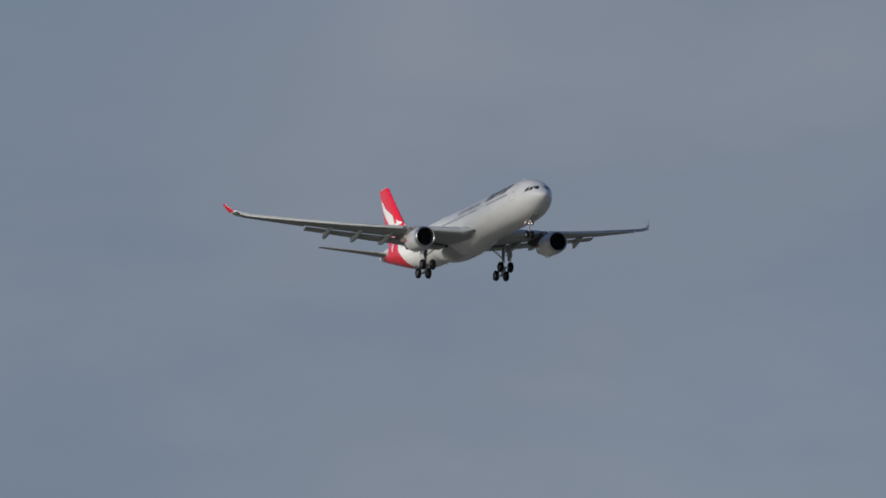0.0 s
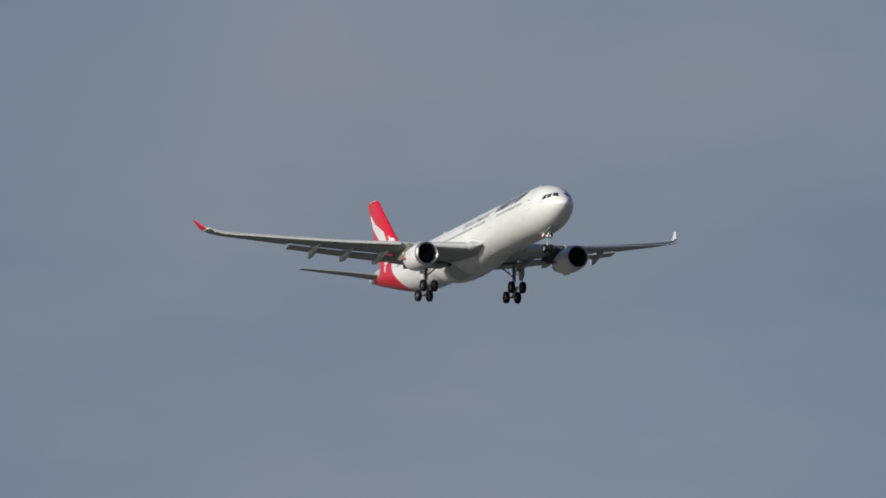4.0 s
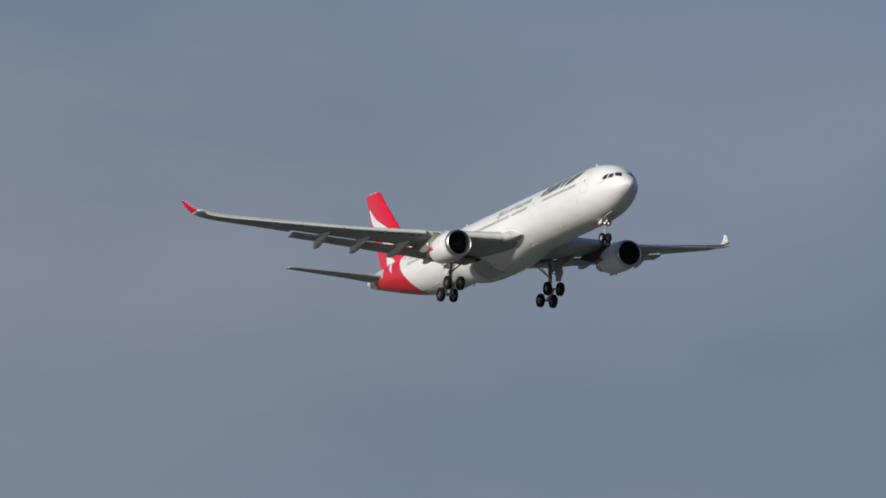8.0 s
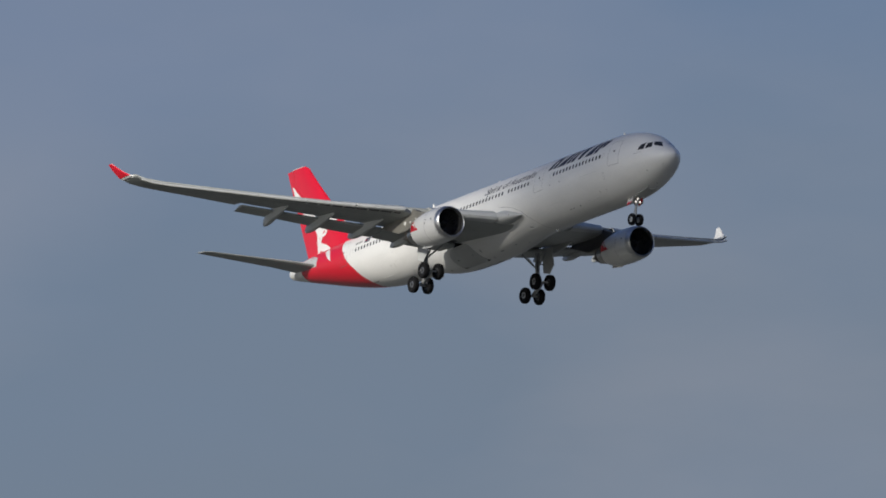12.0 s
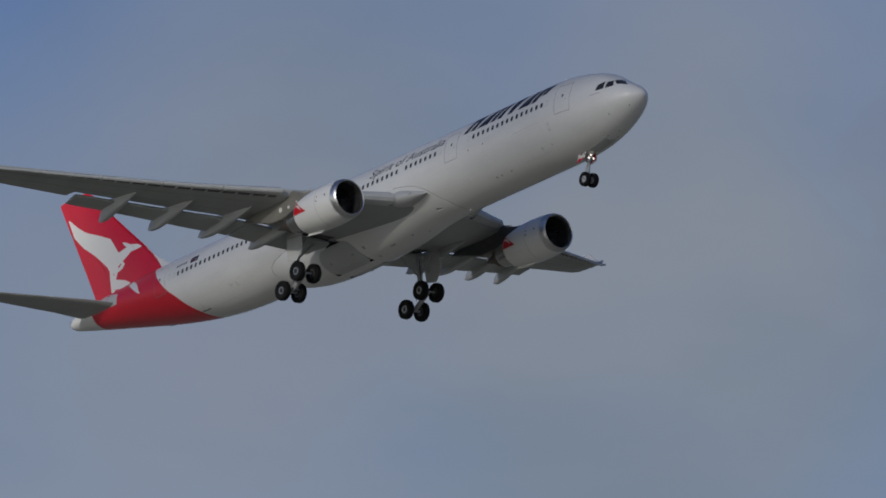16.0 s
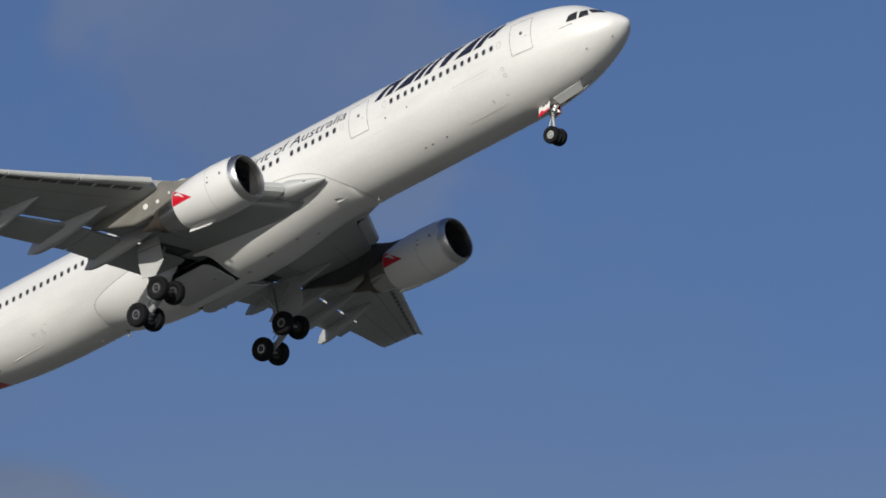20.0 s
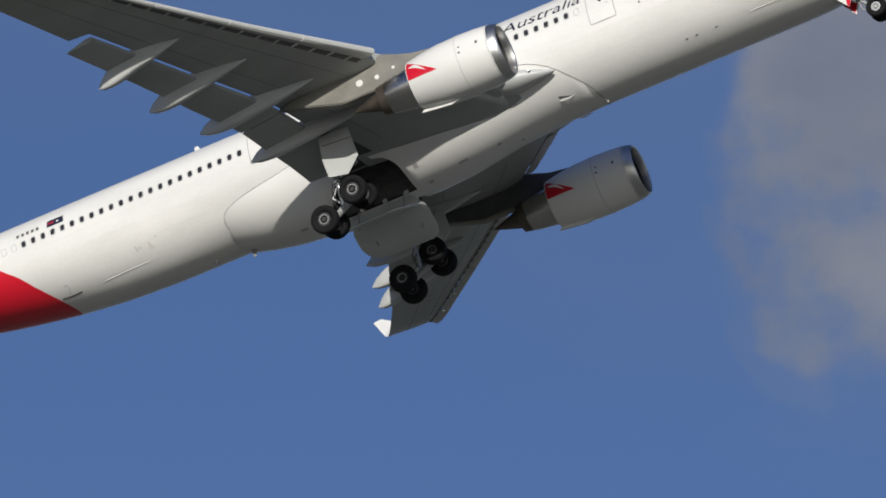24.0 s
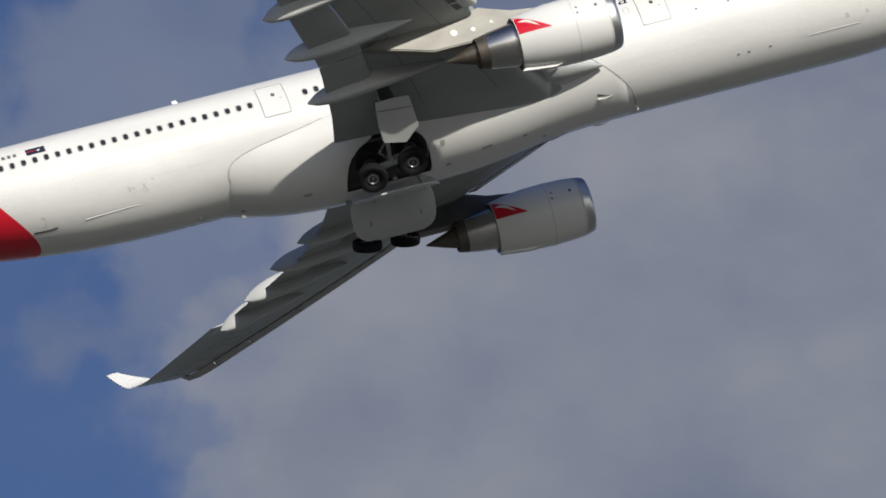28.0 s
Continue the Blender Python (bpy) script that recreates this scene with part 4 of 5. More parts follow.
def tail():
    f = part("fin", loft([fin_ring(z, a, b, .055) for z, a, b in FIN]), RED, plane, "tall red tail fin with a white leaping shape")
    part("rudder", loft([fin_ring(z, a, b, .055, REAR) for z, a, b in FIN]), RED, f, "red rudder")
    # dorsal root fillet, white in front
    crest = [(50.3, 2.72), (51.1, 2.86), (51.9, 3.08), (52.65, 3.45), (53.3, 3.88), (53.88, 4.34), (54.32, 4.78), (54.58, 5.05)]
    part("fin_root_fillet", loft([[(x, .03, z), (x + .4, .22, z - .3), (x + .6, .34, max(z - .9, 2.4)), (x + .6, -.34, max(z - .9, 2.4)), (x + .4, -.22, z - .3), (x, -.03, z)] for x, z in crest]), WHITE, f, "white concave root fillet")
    xl, xr = (smoothed([r[0] for r in FIN], [r[k] for r in FIN]) for k in (1, 2))

    def flank(x, z, s, off=.012):
        ch = xr(z) - xl(z)
        u = (x - xl(z)) / ch
        v = float(np.interp(u, [0, .03, .12, .3, .6, 1], [0, .5, .85, 1, .8, .06]))
        return (x, s * (v * .055 * ch + off), z)

    # a white leaping shape made of plain curved strokes: widths along spines
    strokes = [[(63.5, 9.62, .06), (62.67, 8.44, .45), (61.6, 7.57, .58), (60.23, 6.79, .75), (59.01, 6.02, .95), (58.3, 5.11, .85), (58.25, 4.3, .56), (58.48, 3.64, .40), (58.56, 3.05, .30), (58.75, 2.4, .12)],
               [(57.95, 4.88, .52), (57.16, 5.05, .40), (56.57, 5.22, .35), (56.1, 5.38, .28), (55.5, 5.32, .22), (55.02, 5.22, .05)],
               [(56.24, 5.55, .17), (56.71, 5.85, .12), (56.98, 6.03, .03)],
               [(57.0, 4.55, .22), (57.25, 4.27, .17), (57.7, 4.13, .12), (58.0, 4.25, .05)],
               [(58.44, 3.28, .38), (57.74, 3.09, .34), (56.98, 2.88, .29), (56.4, 2.6, .22), (56.0, 2.25, .12)]]
    for s in (1, -1):
        for n_, spine in enumerate(strokes):
            bm = bmesh.new()
            rows = []
            for i, (x, z, h) in enumerate(spine):
                a, b = spine[max(i - 1, 0)], spine[min(i + 1, len(spine) - 1)]
                d = Vector((b[0] - a[0], b[1] - a[1])).normalized()
                rows.append([bm.verts.new(flank(x - d.y * h * q, z + d.x * h * q, s, .012 + .003 * n_)) for q in (-1, -.33, .33, 1)])
            for a, b in zip(rows, rows[1:]):
                for j in range(3):
                    bm.faces.new((a[j], a[j + 1], b[j + 1], b[j]))
            part("white_swoosh", bm, WHITE, f, "plain white curved shape")
    for sd in (1, -1):
        patch("tailplane_root_plate", (lambda u, v: (56.2 + 4.0 * u, .95 + .35 * u + (1.15 - .35 * abs(2 * u - 1)) * v), 6, 5), PALE, plane, .012, sd, "grey wear plate at the tailplane root")
    part("fin_cap", loft([fin_ring(z, a, b, .04) for z, a, b in ((11.1, 61.2, 64.45), (11.18, 61.6, 64.4))]), PALE, f)
    for side in (1, -1):
        spans = ((.9, 55.9, 61.5, 1.45, .042), (3, 57.5, 62.2, 1.85, .038), (6, 59.8, 63.2, 2.28, .034), (9.0, 62.1, 64.2, 2.72, .03), (9.42, 62.9, 64.3, 2.78, .026))
        front, rear = ([[(a + (b - a) * u, y, z + v * t * (b - a) + (a + (b - a) * u - 61.5) * .09) for u, v in shape] for y, a, b, z, t in spans] for shape in (FRONT, REAR))
        h = part("tailplane", mirrored(loft(front), side), GREY, plane, "grey tailplane")
        part("elevator", mirrored(loft(rear), side), GREY, h, "grey elevator")
    part("exhaust_pipe", revolve([(63.6, .34), (64.05, .26), (64.05, .20), (63.6, .26)], (0, 0, 1.92), n=20, closed=True), BARE, plane, "tail-cone exhaust outlet")


tail()


# ---- undercarriage ----
def wheel(name, c, r, w, parent, rim=None):
    """A wheel turning about y: tyre and rim."""
    hub = part(name, revolve([(-w * .32, .30 * r), (-w * .30, .46 * r), (-w * .05, .46 * r), (w * .05, .46 * r), (w * .30, .46 * r), (w * .32, .30 * r), (w * .12, .22 * r), (w * .10, .03)], (0, 0, 0), "y", 24), rim or RIM, parent)
    prof = [(-.30, .50), (-.42, .58), (-.5, .74), (-.47, .88), (-.36, .965), (-.18, .995), (0, 1), (.18, .995), (.36, .965), (.47, .88), (.5, .74), (.42, .58), (.30, .50), (.30, .44), (-.30, .44)]
    part("tyre", revolve([(a * w, b * r) for a, b in prof], (0, 0, 0), "y", 36, closed=True), RUBBER, hub, "black rubber tyre")
    part("hub_cap", revolve([(-w * .36, .13 * r), (-w * .2, .2 * r), (w * .2, .2 * r), (w * .36, .13 * r)], (0, 0, 0), "y", 14), rim or RIM, hub)
    part("rim_flange", revolve([(w * .325, .27 * r), (w * .36, .285 * r), (w * .36, .335 * r), (w * .325, .35 * r)] if c[1] > 0 else [(-w * .325, .27 * r), (-w * .36, .285 * r), (-w * .36, .335 * r), (-w * .325, .35 * r)], (0, 0, 0), "y", 28, closed=True), BARE, hub, "bright rim flange")
    hub.location = c
    return hub


PIVOT = (31.04, 5.48, -2.1)           # trunnion of the starboard main leg


def main_gear(side):
    """A leg that swings inwards about its trunnion; built about the trunnion."""
    leg = new("main_gear")
    leg.parent = plane
    px, py, pz = PIVOT
    leg.location = (px, py * side, pz)
    bx, bz = .10, -3.02
    part("leg_strut", tube([(0, 0, .1), (.02, 0, -.9), (.05, 0, -1.75), (.055, 0, -1.80)], [.21, .20, .19, .15], 16), GEARMETAL, leg, "grey oleo strut")
    part("piston", tube([(.05, 0, -1.7), (bx, 0, bz + .02)], .115, 14), BARE, leg, "bright metal piston")
    part("strut_collar", revolve([(-1.80, .16), (-1.78, .225), (-1.68, .225), (-1.66, .19)], (.055, 0, 0), "z", 16), BARE, leg)
    part("side_brace", tube([(0, -.15 * side, -1.25), (.05, -1.0 * side, -.55), (.1, -1.9 * side, .15)], .075, 8), GEARMETAL, leg)
    part("drag_brace", tube([(0, 0, -1.3), (-1.3, 0, -.1)], .07, 8), GEARMETAL, leg)
    part("torque_link", tube([(.2, 0, -2.0), (.52, 0, -2.42), (bx + .12, 0, bz + .25)], .05, 8), GEARMETAL, leg)
    part("hydraulic_line", tube([(-.16, .1, 0), (-.2, .12, -1.2), (-.1, .1, -2.2), (bx - .1, .08, bz + .3)], .025, 6), DARK, leg)
    bogie = part("bogie_beam", tube([(-1.0, 0, 0), (-.5, 0, -.02), (.5, 0, -.02), (1.0, 0, 0)], [.13, .17, .17, .13], 12), GEARMETAL, leg, "tilted four-wheel bogie")
    bogie.location = (bx, 0, bz)
    bogie.rotation_euler = (0, radians(27), 0)
    for x in (-.99, .99):
        part("axle", tube([(x, -.75, 0), (x, .75, 0)], .085, 10), GEARMETAL, bogie)
        for y in (-.70, .70):
            wheel("wheel", (x, y, 0), .70, .50, bogie)
    part("pitch_trimmer", tube([(0.05, 0, .25), (-.8, 0, .2)], .06, 8), GEARMETAL, bogie)
    # door carried by the leg, on its outer side
    d = part("leg_door", slab([(-1.46, side * .62, .42), (-.7, side * .62, .50), (.10, side * .62, .46), (.22, side * .67, -.7), (.16, side * .70, -1.58), (-.82, side * .72, -1.80), (-1.56, side * .70, -1.12)], .05), PALE, leg, "pale grey door fixed to the leg")
    part("door_seam", slab([(-1.48, side * .665, -.10), (.08, side * .665, .03), (.08, side * .667, -.01), (-1.48, side * .667, -.14)], .012), SEAM, d)
    part("door_link", tube([(0, 0, -.9), (-.3, side * .6, -.9)], .05, 6), GEARMETAL, leg)
    part("lock_stay", tube([(.1, -.3 * side, -1.0), (.35, -.75 * side, -.3)], .045, 8), BARE, leg)
    part("brake_line", tube([(.2, .1, -1.6), (.42, .12, -2.1), (.3, .1, -2.7), (bx + .5, .05, bz + .15)], .022, 6), DARK, leg)
    return leg, bogie


def belly_door(side):
    """The large door beside the keel; it swings down about its inner edge."""
    hinge = new("belly_door")
    hinge.parent = plane
    hinge.location = (30.65, .32 * side, -3.42)
    # the skin of the fairing between the keel and its shoulder, as seen from the hinge
    o = Vector(hinge.location)
    angs = [82, 76, 70, 64, 58, 52, 46, 41, 37]
    rows = []
    for k, a in enumerate(angs):
        cut = (.42, .10, 0, 0, 0, .03, .12, .30, .62)[k]
        lo, hi = [], []
        for x in np.linspace(BAY_X[0] + .03 + cut, BAY_X[1] - .03 - cut, 5):
            p, q = belly_skin(x, a, .012), belly_skin(x, a, -.06)
            lo.append((p.x - o.x, p.y * side - o.y, p.z - o.z))
            hi.append((q.x - o.x, q.y * side - o.y, q.z - o.z))
        rows.append(lo + hi[::-1])
    part("door_panel", loft(rows), PALE, hinge, "pale grey main gear bay door")
    rib = [belly_skin(x, 60, -.075) for x in np.linspace(BAY_X[0] + .12, BAY_X[1] - .12, 7)]
    part("door_rib", tube([(p.x - o.x, p.y * side - o.y, p.z - o.z) for p in rib], .022, 6), WHITE, hinge, "pale stiffening rib")
    for x in (-1.35, -.2, 1.0):
        part("hinge_bracket", box((x, side * .10, .10), (.22, .16, .14), bevel=.03), WHITE, hinge)
    for x in (-1.2, 1.2):
        part("door_arm", tube([(x, side * .15, .10), (x, side * .9, .22), (x, side * 1.6, .30)], .05, 8), GEARMETAL, hinge)
    return hinge


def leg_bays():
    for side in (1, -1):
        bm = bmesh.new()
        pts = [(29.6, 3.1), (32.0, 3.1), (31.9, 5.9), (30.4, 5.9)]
        # one dark face under the wing paints the slot's shade; nothing is cut
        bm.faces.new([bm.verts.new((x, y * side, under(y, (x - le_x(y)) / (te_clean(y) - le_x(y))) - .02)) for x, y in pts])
        part("leg_bay_shade", bm, BAY, wing_s if side > 0 else wing_p, "dark sheet painting the leg slot's shade")


(leg_s, bogie_s), (leg_p, bogie_p) = main_gear(1), main_gear(-1)
door_s, door_p = belly_door(1), belly_door(-1)
leg_bays()


def nose_gear():
    g = new("nose_gear")
    g.parent = plane
    g.location = (5.95, 0, -2.6)
    part("nose_strut", tube([(-.1, 0, .3), (0, 0, -.7), (.02, 0, -.72), (.15, 0, -1.85)], [.13, .12, .085, .085], 14), GEARMETAL, g, "grey nose strut")
    part("nose_brace", tube([(.0, 0, -.55), (-1.1, 0, .1)], .06, 8), GEARMETAL, g)
    part("steering_collar", revolve([(-.62, .2), (-.5, .22), (-.38, .2)], (0, 0, 0), "z", 14), GEARMETAL, g)
    part("torque_link", tube([(.12, 0, -.75), (.4, 0, -1.15), (.2, 0, -1.6)], .04, 6), GEARMETAL, g)
    part("axle", tube([(.15, -.38, -1.86), (.15, .38, -1.86)], .06, 8), GEARMETAL, g)
    for y in (-.34, .34):
        wheel("nose_wheel", (.15, y, -1.86), .50, .36, g, PALE)
    for y, z in ((-.2, -.45), (.2, -.45), (0, -.22)):
        lm = part("landing_lamp", revolve([(-.14, .09), (-.12, .11), (.1, .08)], (0, 0, 0), "x", 16), GEARMETAL, g)
        part("lens", revolve([(-.155, .075), (-.145, .08)], (0, 0, 0), "x", 16), LAMP, lm, "lit landing lamp")
        lm.location = (-.14, y, z)
    # small doors beside the strut
    for s in (1, -1):
        d = part("strut_door", slab([(-.42, s * .44, .28), (.42, s * .44, .10), (.58, s * .55, -.66), (-.22, s * .55, -.50)], .035), WHITE, g, "white strut door with a red band")
        part("door_lining", slab([(-.38, s * .41, .22), (.40, s * .41, .06), (.54, s * .515, -.60), (-.18, s * .515, -.44)], .012), RED, d, "red inner face")
        part("red_band", slab([(.56, s * .575, -.66), (-.20, s * .575, -.50), (-.22, s * .57, -.40), (.10, s * .565, -.47), (.30, s * .56, -.36), (.54, s * .57, -.54)], .012), RED, d)
        for q in (-.12, .10):
            part("letter_bar", slab([(q - .07, s * .505, .0 - .2 * q), (q + .07, s * .505, -.03 - .2 * q), (q + .09, s * .515, -.17 - .2 * q), (q - .05, s * .515, -.14 - .2 * q)], .02), NAVY, d)
    return g


nose_leg = nose_gear()


def nose_doors():
    made = []
    for s in (1, -1):
        h = new("nose_gear_door")
        h.parent = plane
        h.location = (4.2, .50 * s, -2.52)
        part("door_panel", loft([[(-.75, 0, .23), (-.6, 0, .20), (1.0, 0, -.08), (1.1, 0, -.10), (1.1, 0, -.15), (1.0, 0, -.13), (-.6, 0, .15), (-.75, 0, .18)],
                                 [(-.60, -.48 * s, .15), (-.50, -.5 * s, .13), (.9, -.5 * s, -.12), (1.0, -.48 * s, -.14), (1.0, -.48 * s, -.18), (.9, -.5 * s, -.16), (-.50, -.5 * s, .09), (-.60, -.48 * s, .11)]]), PALE, h, "pale nose gear door")
        made.append(h)
    # flat dark sheet under the nose paints the shade of the open bay
    bm = bmesh.new()
    bm.faces.new([bm.verts.new((x, y, bot_at(x) - .012 + .1 * abs(y))) for x, y in ((3.2, -.45), (5.3, -.45), (5.3, .45), (3.2, .45))])
    part("nose_bay_shade", bm, BAY, hull)
    return made


nose_door_s, nose_door_p = nose_doors()


# ---- cockpit, titles and small marks ----
def cockpit():
    # panes as (x, z) corners on the hull
    panes = [[(2.54, .50), (1.97, .52), (2.00, 1.09), (2.41, .92)], [(1.87, .53), (1.40, .62), (1.60, 1.07), (1.88, 1.02)], [(1.31, .75), (.62, .56), (1.33, 1.115), (1.60, 1.12)]]
    for s in (1, -1):
        for q in panes:
            (x0, z0), (x1, z1), (x2, z2), (x3, z3) = q

            def at(u, v):
                a = (x0 + (x1 - x0) * u, z0 + (z1 - z0) * u)
                b = (x3 + (x2 - x3) * u, z3 + (z2 - z3) * u)
                return a[0] + (b[0] - a[0]) * v, a[1] + (b[1] - a[1]) * v

            patch("cockpit_window", (at, 4, 4), GLASS, hull, .012, s, "dark cockpit pane")


cockpit()


# plain slanted shapes in place of the big name: for each, quadrilaterals as (aft, front) at their foot and head, over a share of the height
TITLE = [[((0, 1.3), (0, 1.3), .62, 1), ((0, .5), (0, .5), 0, .62), ((.78, 1.3), (.78, 1.3), 0, .62)],
         [((.05, 1.25), (.62, 1.2), 0, 1)],
         [((0, .50), (0, .50), 0, 1), ((.72, 1.22), (.72, 1.22), 0, 1)],
         [((.40, .88), (.1, 1.3), 0, 1)],
         [((.05, 1.25), (.62, 1.2), 0, 1)],
         [((0, .55), (0, .55), 0, 1), ((.7, 1.2), (.7, 1.2), .3, 1)]]


def titles():
    for s in (1, -1):
        for k, quads in enumerate(TITLE):
            for (a0, a1), (b0, b1), v0, v1 in quads:
                def at(u, v, k=k, a0=a0, a1=a1, b0=b0, b1=b1, v0=v0, v1=v1):
                    a, b = a0 + (b0 - a0) * v, a1 + (b1 - a1) * v
                    return 15.75 - 1.45 * k - (a + (b - a) * u) - .8 * (v0 + (v1 - v0) * v), 27.5 + 26.0 * (v0 + (v1 - v0) * v)
                patch("title_shape", (at, 3, 6), NAVY, hull, .009, s, "plain navy title shape", use_angle=True)


titles()


def lettering():
    """The readable slogan, laid round the hull."""
    for s in (1, -1):
        cu = bpy.data.curves.new("slogan", "FONT")
        cu.body, cu.size, cu.shear, cu.resolution_u = "Spirit of Australia", 1.05, 0.25, 3
        tmp = new("slogan_text", cu)
        bpy.context.view_layer.update()
        me = bpy.data.meshes.new_from_object(tmp)
        bpy.data.objects.remove(tmp)
        bm = bmesh.new()
        bm.from_mesh(me)
        wide = max(v.co.x for v in bm.verts)
        bmesh.ops.triangulate(bm, faces=bm.faces)
        for _ in range(3):
            long = [e for e in bm.edges if e.calc_length() > .14]
            bmesh.ops.subdivide_edges(bm, edges=long, cuts=1)
            bmesh.ops.triangulate(bm, faces=bm.faces)
        bm.verts.index_update()
        lean = [v.co.x - .25 * v.co.y for v in bm.verts]
        for v in bm.verts:
            u = v.co.x / wide * 8.3
            x = 26.15 - u if s > 0 else 17.85 + u
            v.co = skin(x, 26.5 + math.degrees(v.co.y / 2.82) * 1.0, .010)
            v.co.y *= s
        # one part for each letter: islands of faces that stand over one another
        bm.verts.ensure_lookup_table()
        seen, islands = set(), []
        for v in bm.verts:
            if v.index in seen:
                continue
            stack, isle = [v], []
            seen.add(v.index)
            while stack:
                q = stack.pop()
                isle.append(q.index)
                for e in q.link_edges:
                    o = e.other_vert(q)
                    if o.index not in seen:
                        seen.add(o.index)
                        stack.append(o)
            islands.append(isle)
        mid = {k: sum(lean[i] for i in isle) / len(isle) for k, isle in enumerate(islands)}
        letters = []
        for k in sorted(mid, key=mid.get):
            if letters and abs(mid[k] - letters[-1][0]) < .06:
                letters[-1][1].extend(islands[k])
            else:
                letters.append((mid[k], list(islands[k])))
        for _, ids in letters:
            keep, one, new_of = set(ids), bmesh.new(), {}
            for i in ids:
                new_of[i] = one.verts.new(bm.verts[i].co)
            done = set()
            for fc in bm.faces:
                key = frozenset(v.index for v in fc.verts)
                if fc.verts[0].index in keep and key not in done:
                    done.add(key)
                    one.faces.new([new_of[v.index] for v in fc.verts])
            part("letter", one, NAVY, hull, "dark slogan letter", smooth=False)
        bm.free()


lettering()


PROBES = [(.6, -.95), (1.98, -1.25), (2.59, -2.09)]
SMUDGES = [(42.6, -1.72, .10, .24), (42.45, -1.66, .16, .10), (41.95, -1.83, .26, .12), (41.9, -1.75, .12, .22), (41.48, -1.47, .1, .1), (8.24, -1.98, .16, .18), (7.22, -1.95, .10, .12)]


def small_marks():
    s = 1
    # registration as bars, and the flag
    for k in range(5):
        x = 48.3 - .27 * k
        patch("registration_bar", (lambda u, v, x=x: (x - .15 * u, 1.28 + .20 * v), 1, 2), SEAM, hull, .008, s)
    fl = patch("flag", (lambda u, v: (46.62 - .9 * u, 1.16 + .40 * v), 2, 3), NAVY, hull, .008, s, "small navy ensign with red and white marks")
    patch("flag_cross", (lambda u, v: (46.58 - .36 * u, 1.34 + .05 * v), 1, 1), RED, fl, .013, s)
    patch("flag_star", (lambda u, v: (46.1 - .12 * u, 1.3 + .10 * v), 1, 1), WHITE, fl, .013, s)
    spine = [(54.75, 2.1, .16), (54.2, 1.82, .2), (53.72, 1.5, .22), (53.4, 1.2, .17), (53.1, .92, .07), (52.97, .74, .01)]
    for sd in (1, -1):
        bm = bmesh.new()
        rows = [[bm.verts.new(skin_z(x - .8 * h * q, z + .8 * h * q, .012, sd)) for q in (-1, 0, 1)] for x, z, h in spine]
        for a, b in zip(rows, rows[1:]):
            for k in range(2):
                bm.faces.new((a[k], a[k + 1], b[k + 1], b[k]))
        part("white_swoosh", bm, WHITE, hull, "white stroke end on the red hull")
    # round markings and vents
    for x, z, r, mt in ((6.77, -.65, .10, SOFTSEAM), (6.76, -1.01, .10, SOFTSEAM)):
        band("ring_mark", [(x + r * math.cos(a * math.pi / 8), z + r * math.sin(a * math.pi / 8)) for a in range(17)], .03, mt, hull, .008, s, "small dark ring")
    for x, z in ((13.56, -2.22), (13.05, -2.22), (12.01, -2.22)):
        p = skin_z(x, z, 0.0)
        part("outlet", revolve([(-.12, .085), (-.045, .085), (-.04, .075)], p, "y", 14), SEAM, hull)
    for x0, x1, z in ((7.65, 10.22, -2.23), (42.26, 44.8, -2.2)):
        part("cargo_door_sill", tube([skin_z(x0 + (x1 - x0) * k / 8, z, .004) for k in range(9)], .02, 6), WHITE, hull)
    for x0, x1, z0, z1 in ((7.5, 10.4, -2.2, -.55), (42.1, 44.95, -2.15, -.5)):
        band("cargo_door_seam", fill(rounded(x0, x1, z0, z1, .1, 2), 3), .012, FAINT, hull, .006, s)
    for x, z in PROBES:
        p = skin_z(x, z, 0)
        part("air_data_probe", tube([p, p + Vector((-.02, .07, 0)), p + Vector((-.15, .10, 0))], [.028, .024, .012], 6), SEAM, hull)
    for x, z in ((15.0, -.04), (13.45, -.04)):
        band("static_port", [(x - .05, z), (x + .05, z)], .09, SEAM, hull, .008, s)
    for k in range(6):
        band("name_bar", [(2.95 - .13 * k, .25 + .01 * k), (2.86 - .13 * k, .257 + .01 * k)], .035, NAVY, hull, .008, s)
    for x, z, w, h in SMUDGES:
        patch("oil_smudge", (lambda u, v, x=x, z=z, w=w, h=h: (x - w * u + .06 * v, z + h * v), 2, 2), GRIME, hull, .006, s)
    band("drain_hook", [(47.2, -2.10), (46.9, -2.13), (46.55, -2.16), (46.1, -2.17)], .045, SEAM, hull, .012, s, "dark drain line")
    for k in range(9):
        band("small_print_bar", [(10.2 - .29 * k, -.33), (9.99 - .29 * k, -.33)], .05, FAINT, hull, .008, s)
    # lap joints of the skin panels
    for z, x0, x1 in ((-.62, 11.2, 21.0), (-1.55, 14.5, 19.3), (-.62, 38.3, 41.8), (.25, 6.4, 16.0), (.25, 36.0, 49.4), (-1.35, 38.4, 41.2)):
        for sd in (1, -1):
            band("lap_joint", [(x0 + (x1 - x0) * k / 24, z) for k in range(25)], .007, FAINT, hull, .006, sd)
    for x, top in ((7.2, 3.15), (27.5, 3.15), (38.68, 3.3)):
        part("blade_antenna", slab([(x, 0, 2.78), (x + .45, 0, 2.78), (x + .42, 0, top), (x + .22, 0, top)], .04), WHITE, hull)
    part("blade_antenna", slab([(37.38, 0, -2.75), (37.68, 0, -2.75), (37.66, 0, -3.36), (37.52, 0, -3.36)], .03), DOORGAP, hull, "dark belly antenna")
    part("belly_lamp", revolve([(.1, .12), (-.04, .11), (-.1, .07), (-.12, .02)], (39.5, 0, -2.82), "z", 14), PALE, hull, "small pale lamp under the hull")
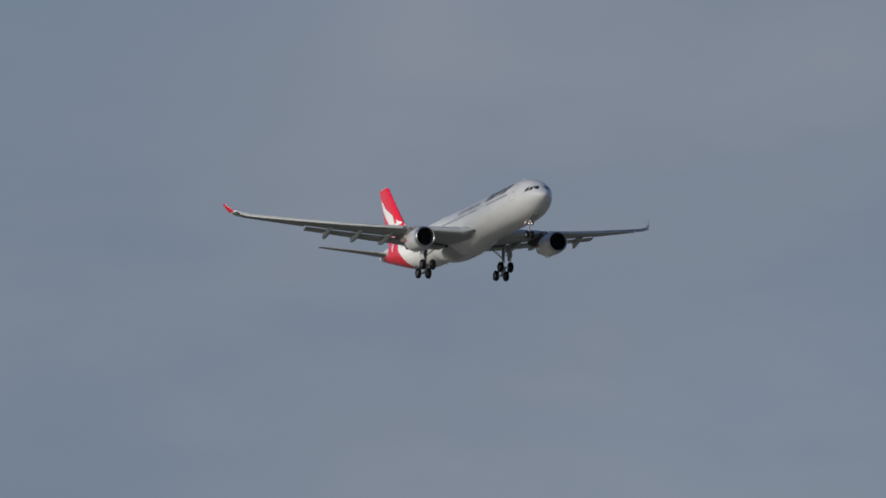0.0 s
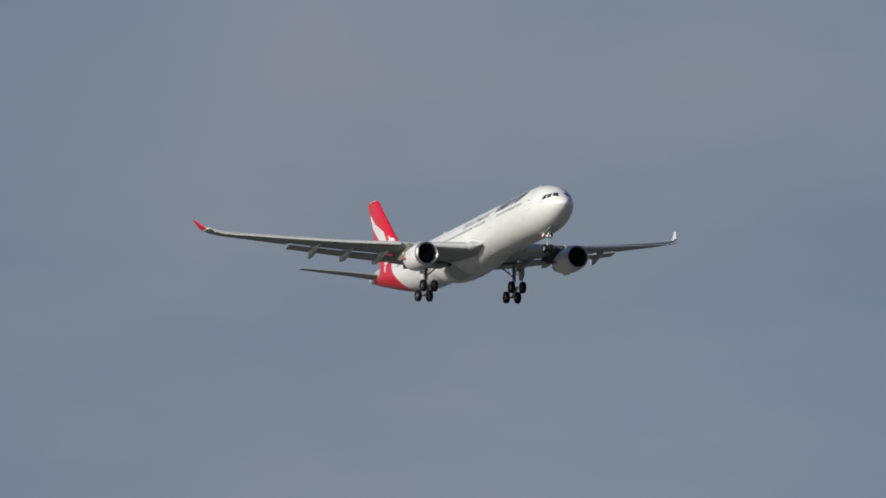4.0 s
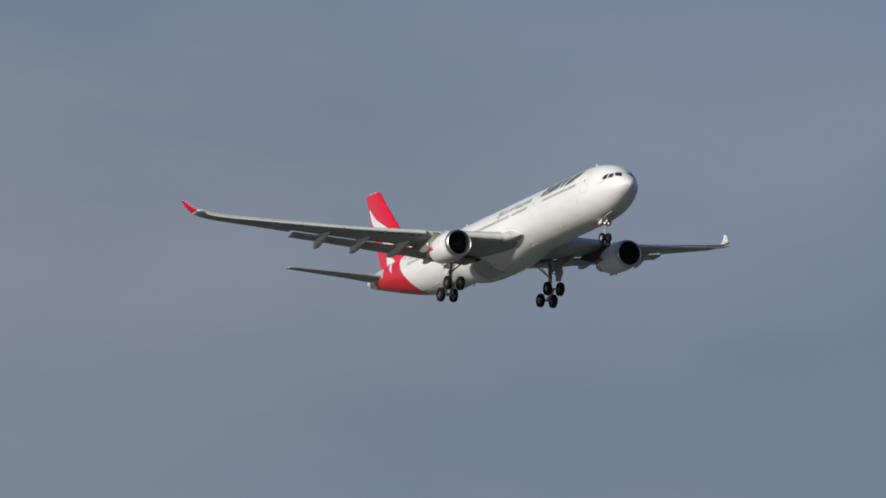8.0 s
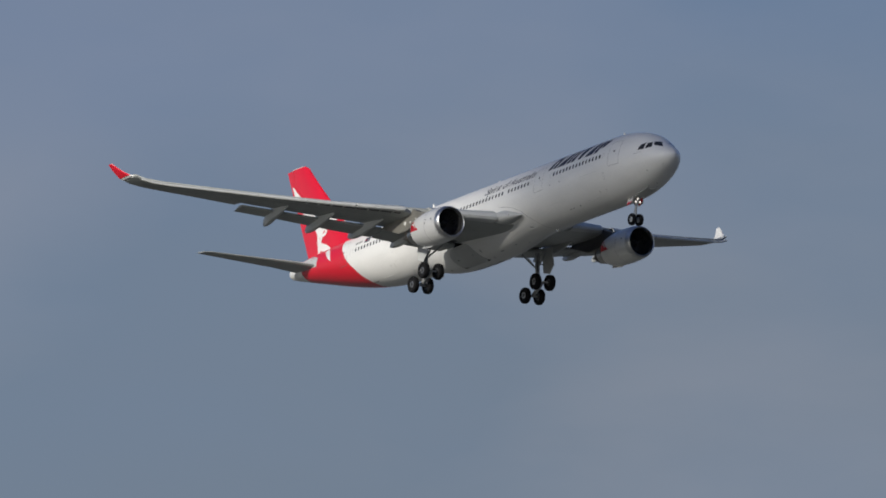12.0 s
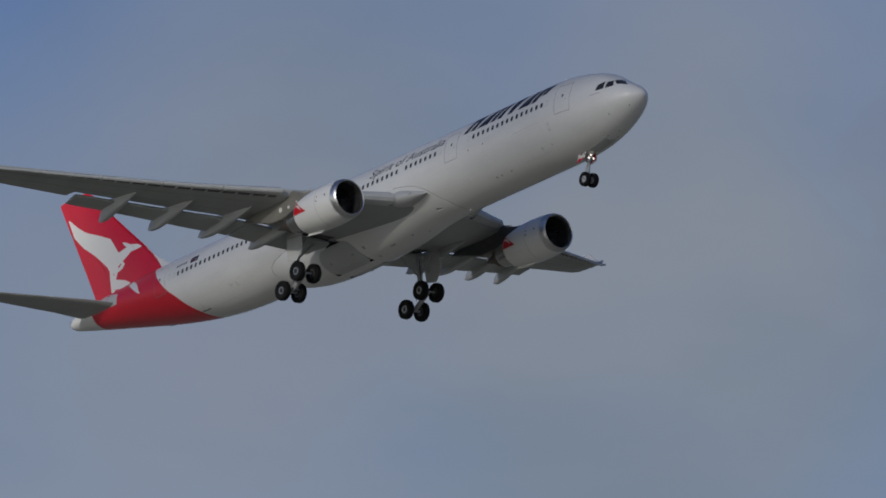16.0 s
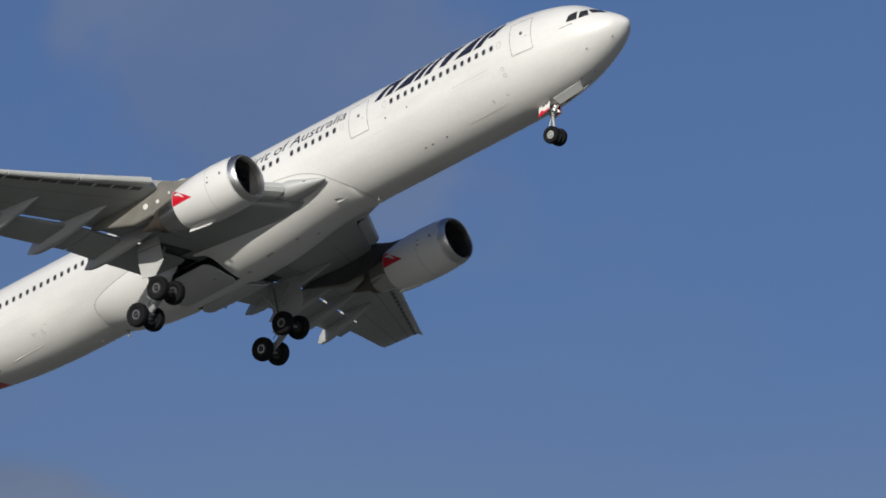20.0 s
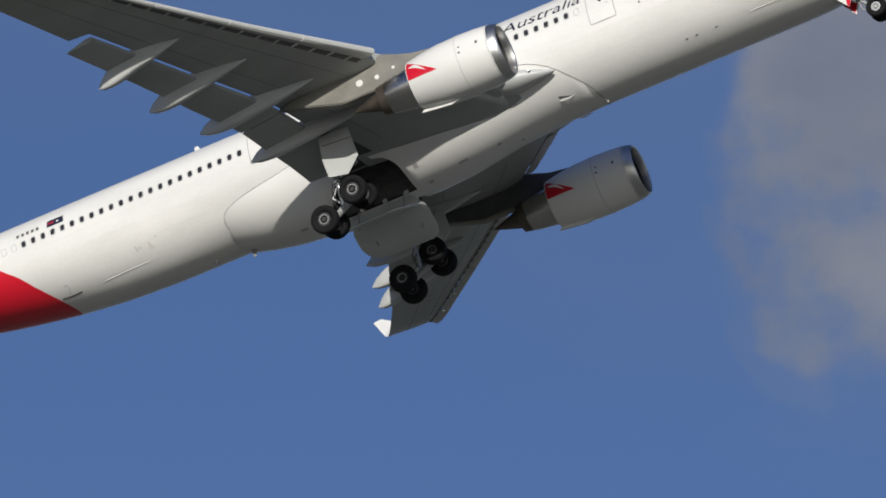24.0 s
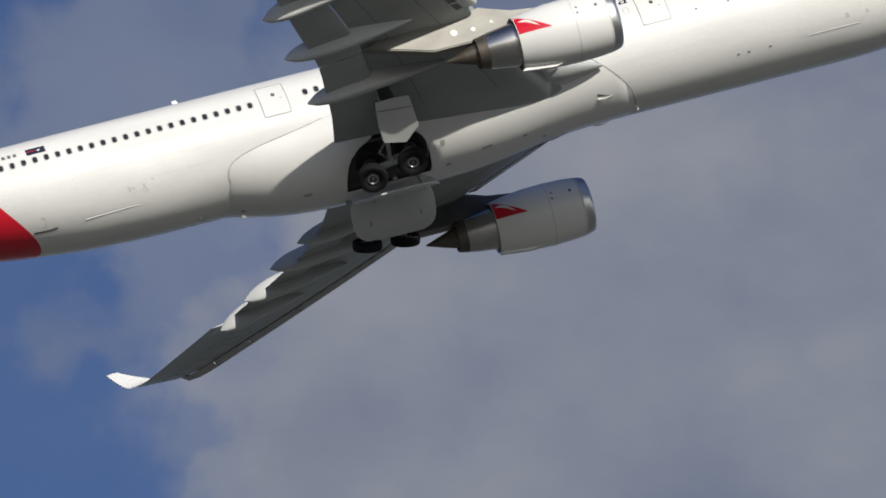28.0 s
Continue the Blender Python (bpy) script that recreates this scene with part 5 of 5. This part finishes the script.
    band("drain_loop", [(46.72 + .13 * math.cos(radians(50 + 26 * k)), -1.90 + .15 * math.sin(radians(50 + 26 * k))) for k in range(10)], .02, SOFTSEAM, hull, .008, s)
    part("beacon", revolve([(-.06, .04), (.0, .09), (.10, .10)], (18.55, 0, -2.92), "z", 12), GRIME, hull)


small_marks()


def motions():
    walk(plane, FLIGHT)
    for cloud, mid, clear in CLOUD_DRIFT:
        walk(cloud, [(t, Matrix.Translation(mid + SUNWARD * CLOUD_FAR + (CLOUD_ALONG * 27 + CLOUD_UP * 20) * (t - clear))) for t in (0, 4, 8, 12, 16, 20, 24, 28)])
    rest_s, rest_p = Matrix.Translation(leg_s.location), Matrix.Translation(leg_p.location)
    for leg, rest, side, rows in ((leg_s, rest_s, 1, LEG_SWING), (leg_p, rest_p, -1, PORT_SWING)):
        walk(leg, [(t, rest @ Matrix.Rotation(radians(-side * a), 4, (math.cos(LEG_SKEW), 0, math.sin(LEG_SKEW)))) for t, a in rows])
    for bogie in (bogie_s, bogie_p):
        base = Matrix.Translation(bogie.location)
        walk(bogie, [(t, base @ pose(0, 0, 0, 0, a, 0)) for t, a in BOGIE_TRIM])
    for door, side in ((door_s, 1), (door_p, -1)):
        base = Matrix.Translation(door.location)
        walk(door, [(t, base @ pose(0, 0, 0, -side * a, 0, 0)) for t, a in DOOR_SWING])
    base = Matrix.Translation(nose_leg.location)
    walk(nose_leg, [(t, base @ pose(0, 0, 0, 0, a, 0)) for t, a in NOSE_SWING])
    for door, side in ((nose_door_s, 1), (nose_door_p, -1)):
        base = Matrix.Translation(door.location)
        walk(door, [(t, base @ pose(0, 0, 0, side * a, 0, 0)) for t, a in NOSE_DOORS])


# drifting clouds: where and when the lower edge of their shade crosses the flight path
cloud_a = drifting_cloud()
cloud_b = copy_thing(cloud_a, Matrix.Translation((-958, 357, 107)))
CLOUD_DRIFT = [(cloud_a, Vector((-362, 348, 112)), 17.7), (cloud_b, Vector((-958, 357, 107)), 0.25)]
# degrees of swing of the legs and doors as the gear is raised
LEG_SKEW = radians(12.6)             # the trunnion's axis rises towards the tail
BOGIE_TRIM = [(0, 27), (22.0, 27), (23.0, 25), (24.0, 25), (25.0, 22.5), (26.0, 19), (27.0, 14), (28.0, 10)]
LEG_SWING = [(0, 0), (19.0, 0), (22.0, 0), (23.0, 3), (24.0, 7.7), (25.0, 16), (26.0, 24.5), (27.0, 37), (28.0, 55)]
PORT_SWING = [(0, 0), (19.0, 0), (22.0, 0), (23.0, 1), (24.0, 6), (25.0, 18), (26.0, 27), (27.0, 37), (28.0, 50)]
DOOR_SWING = [(0, 0), (19.4, 0), (20.5, 40), (22.0, 64), (28, 66)]
NOSE_SWING = [(0, 0), (21.5, 0), (22.5, 6), (23.0, 20), (24.0, 50), (26, 95), (28, 95)]
NOSE_DOORS = [(0, 0), (19.4, 0), (20.4, 60), (22.0, 95), (28, 95)]
motions()
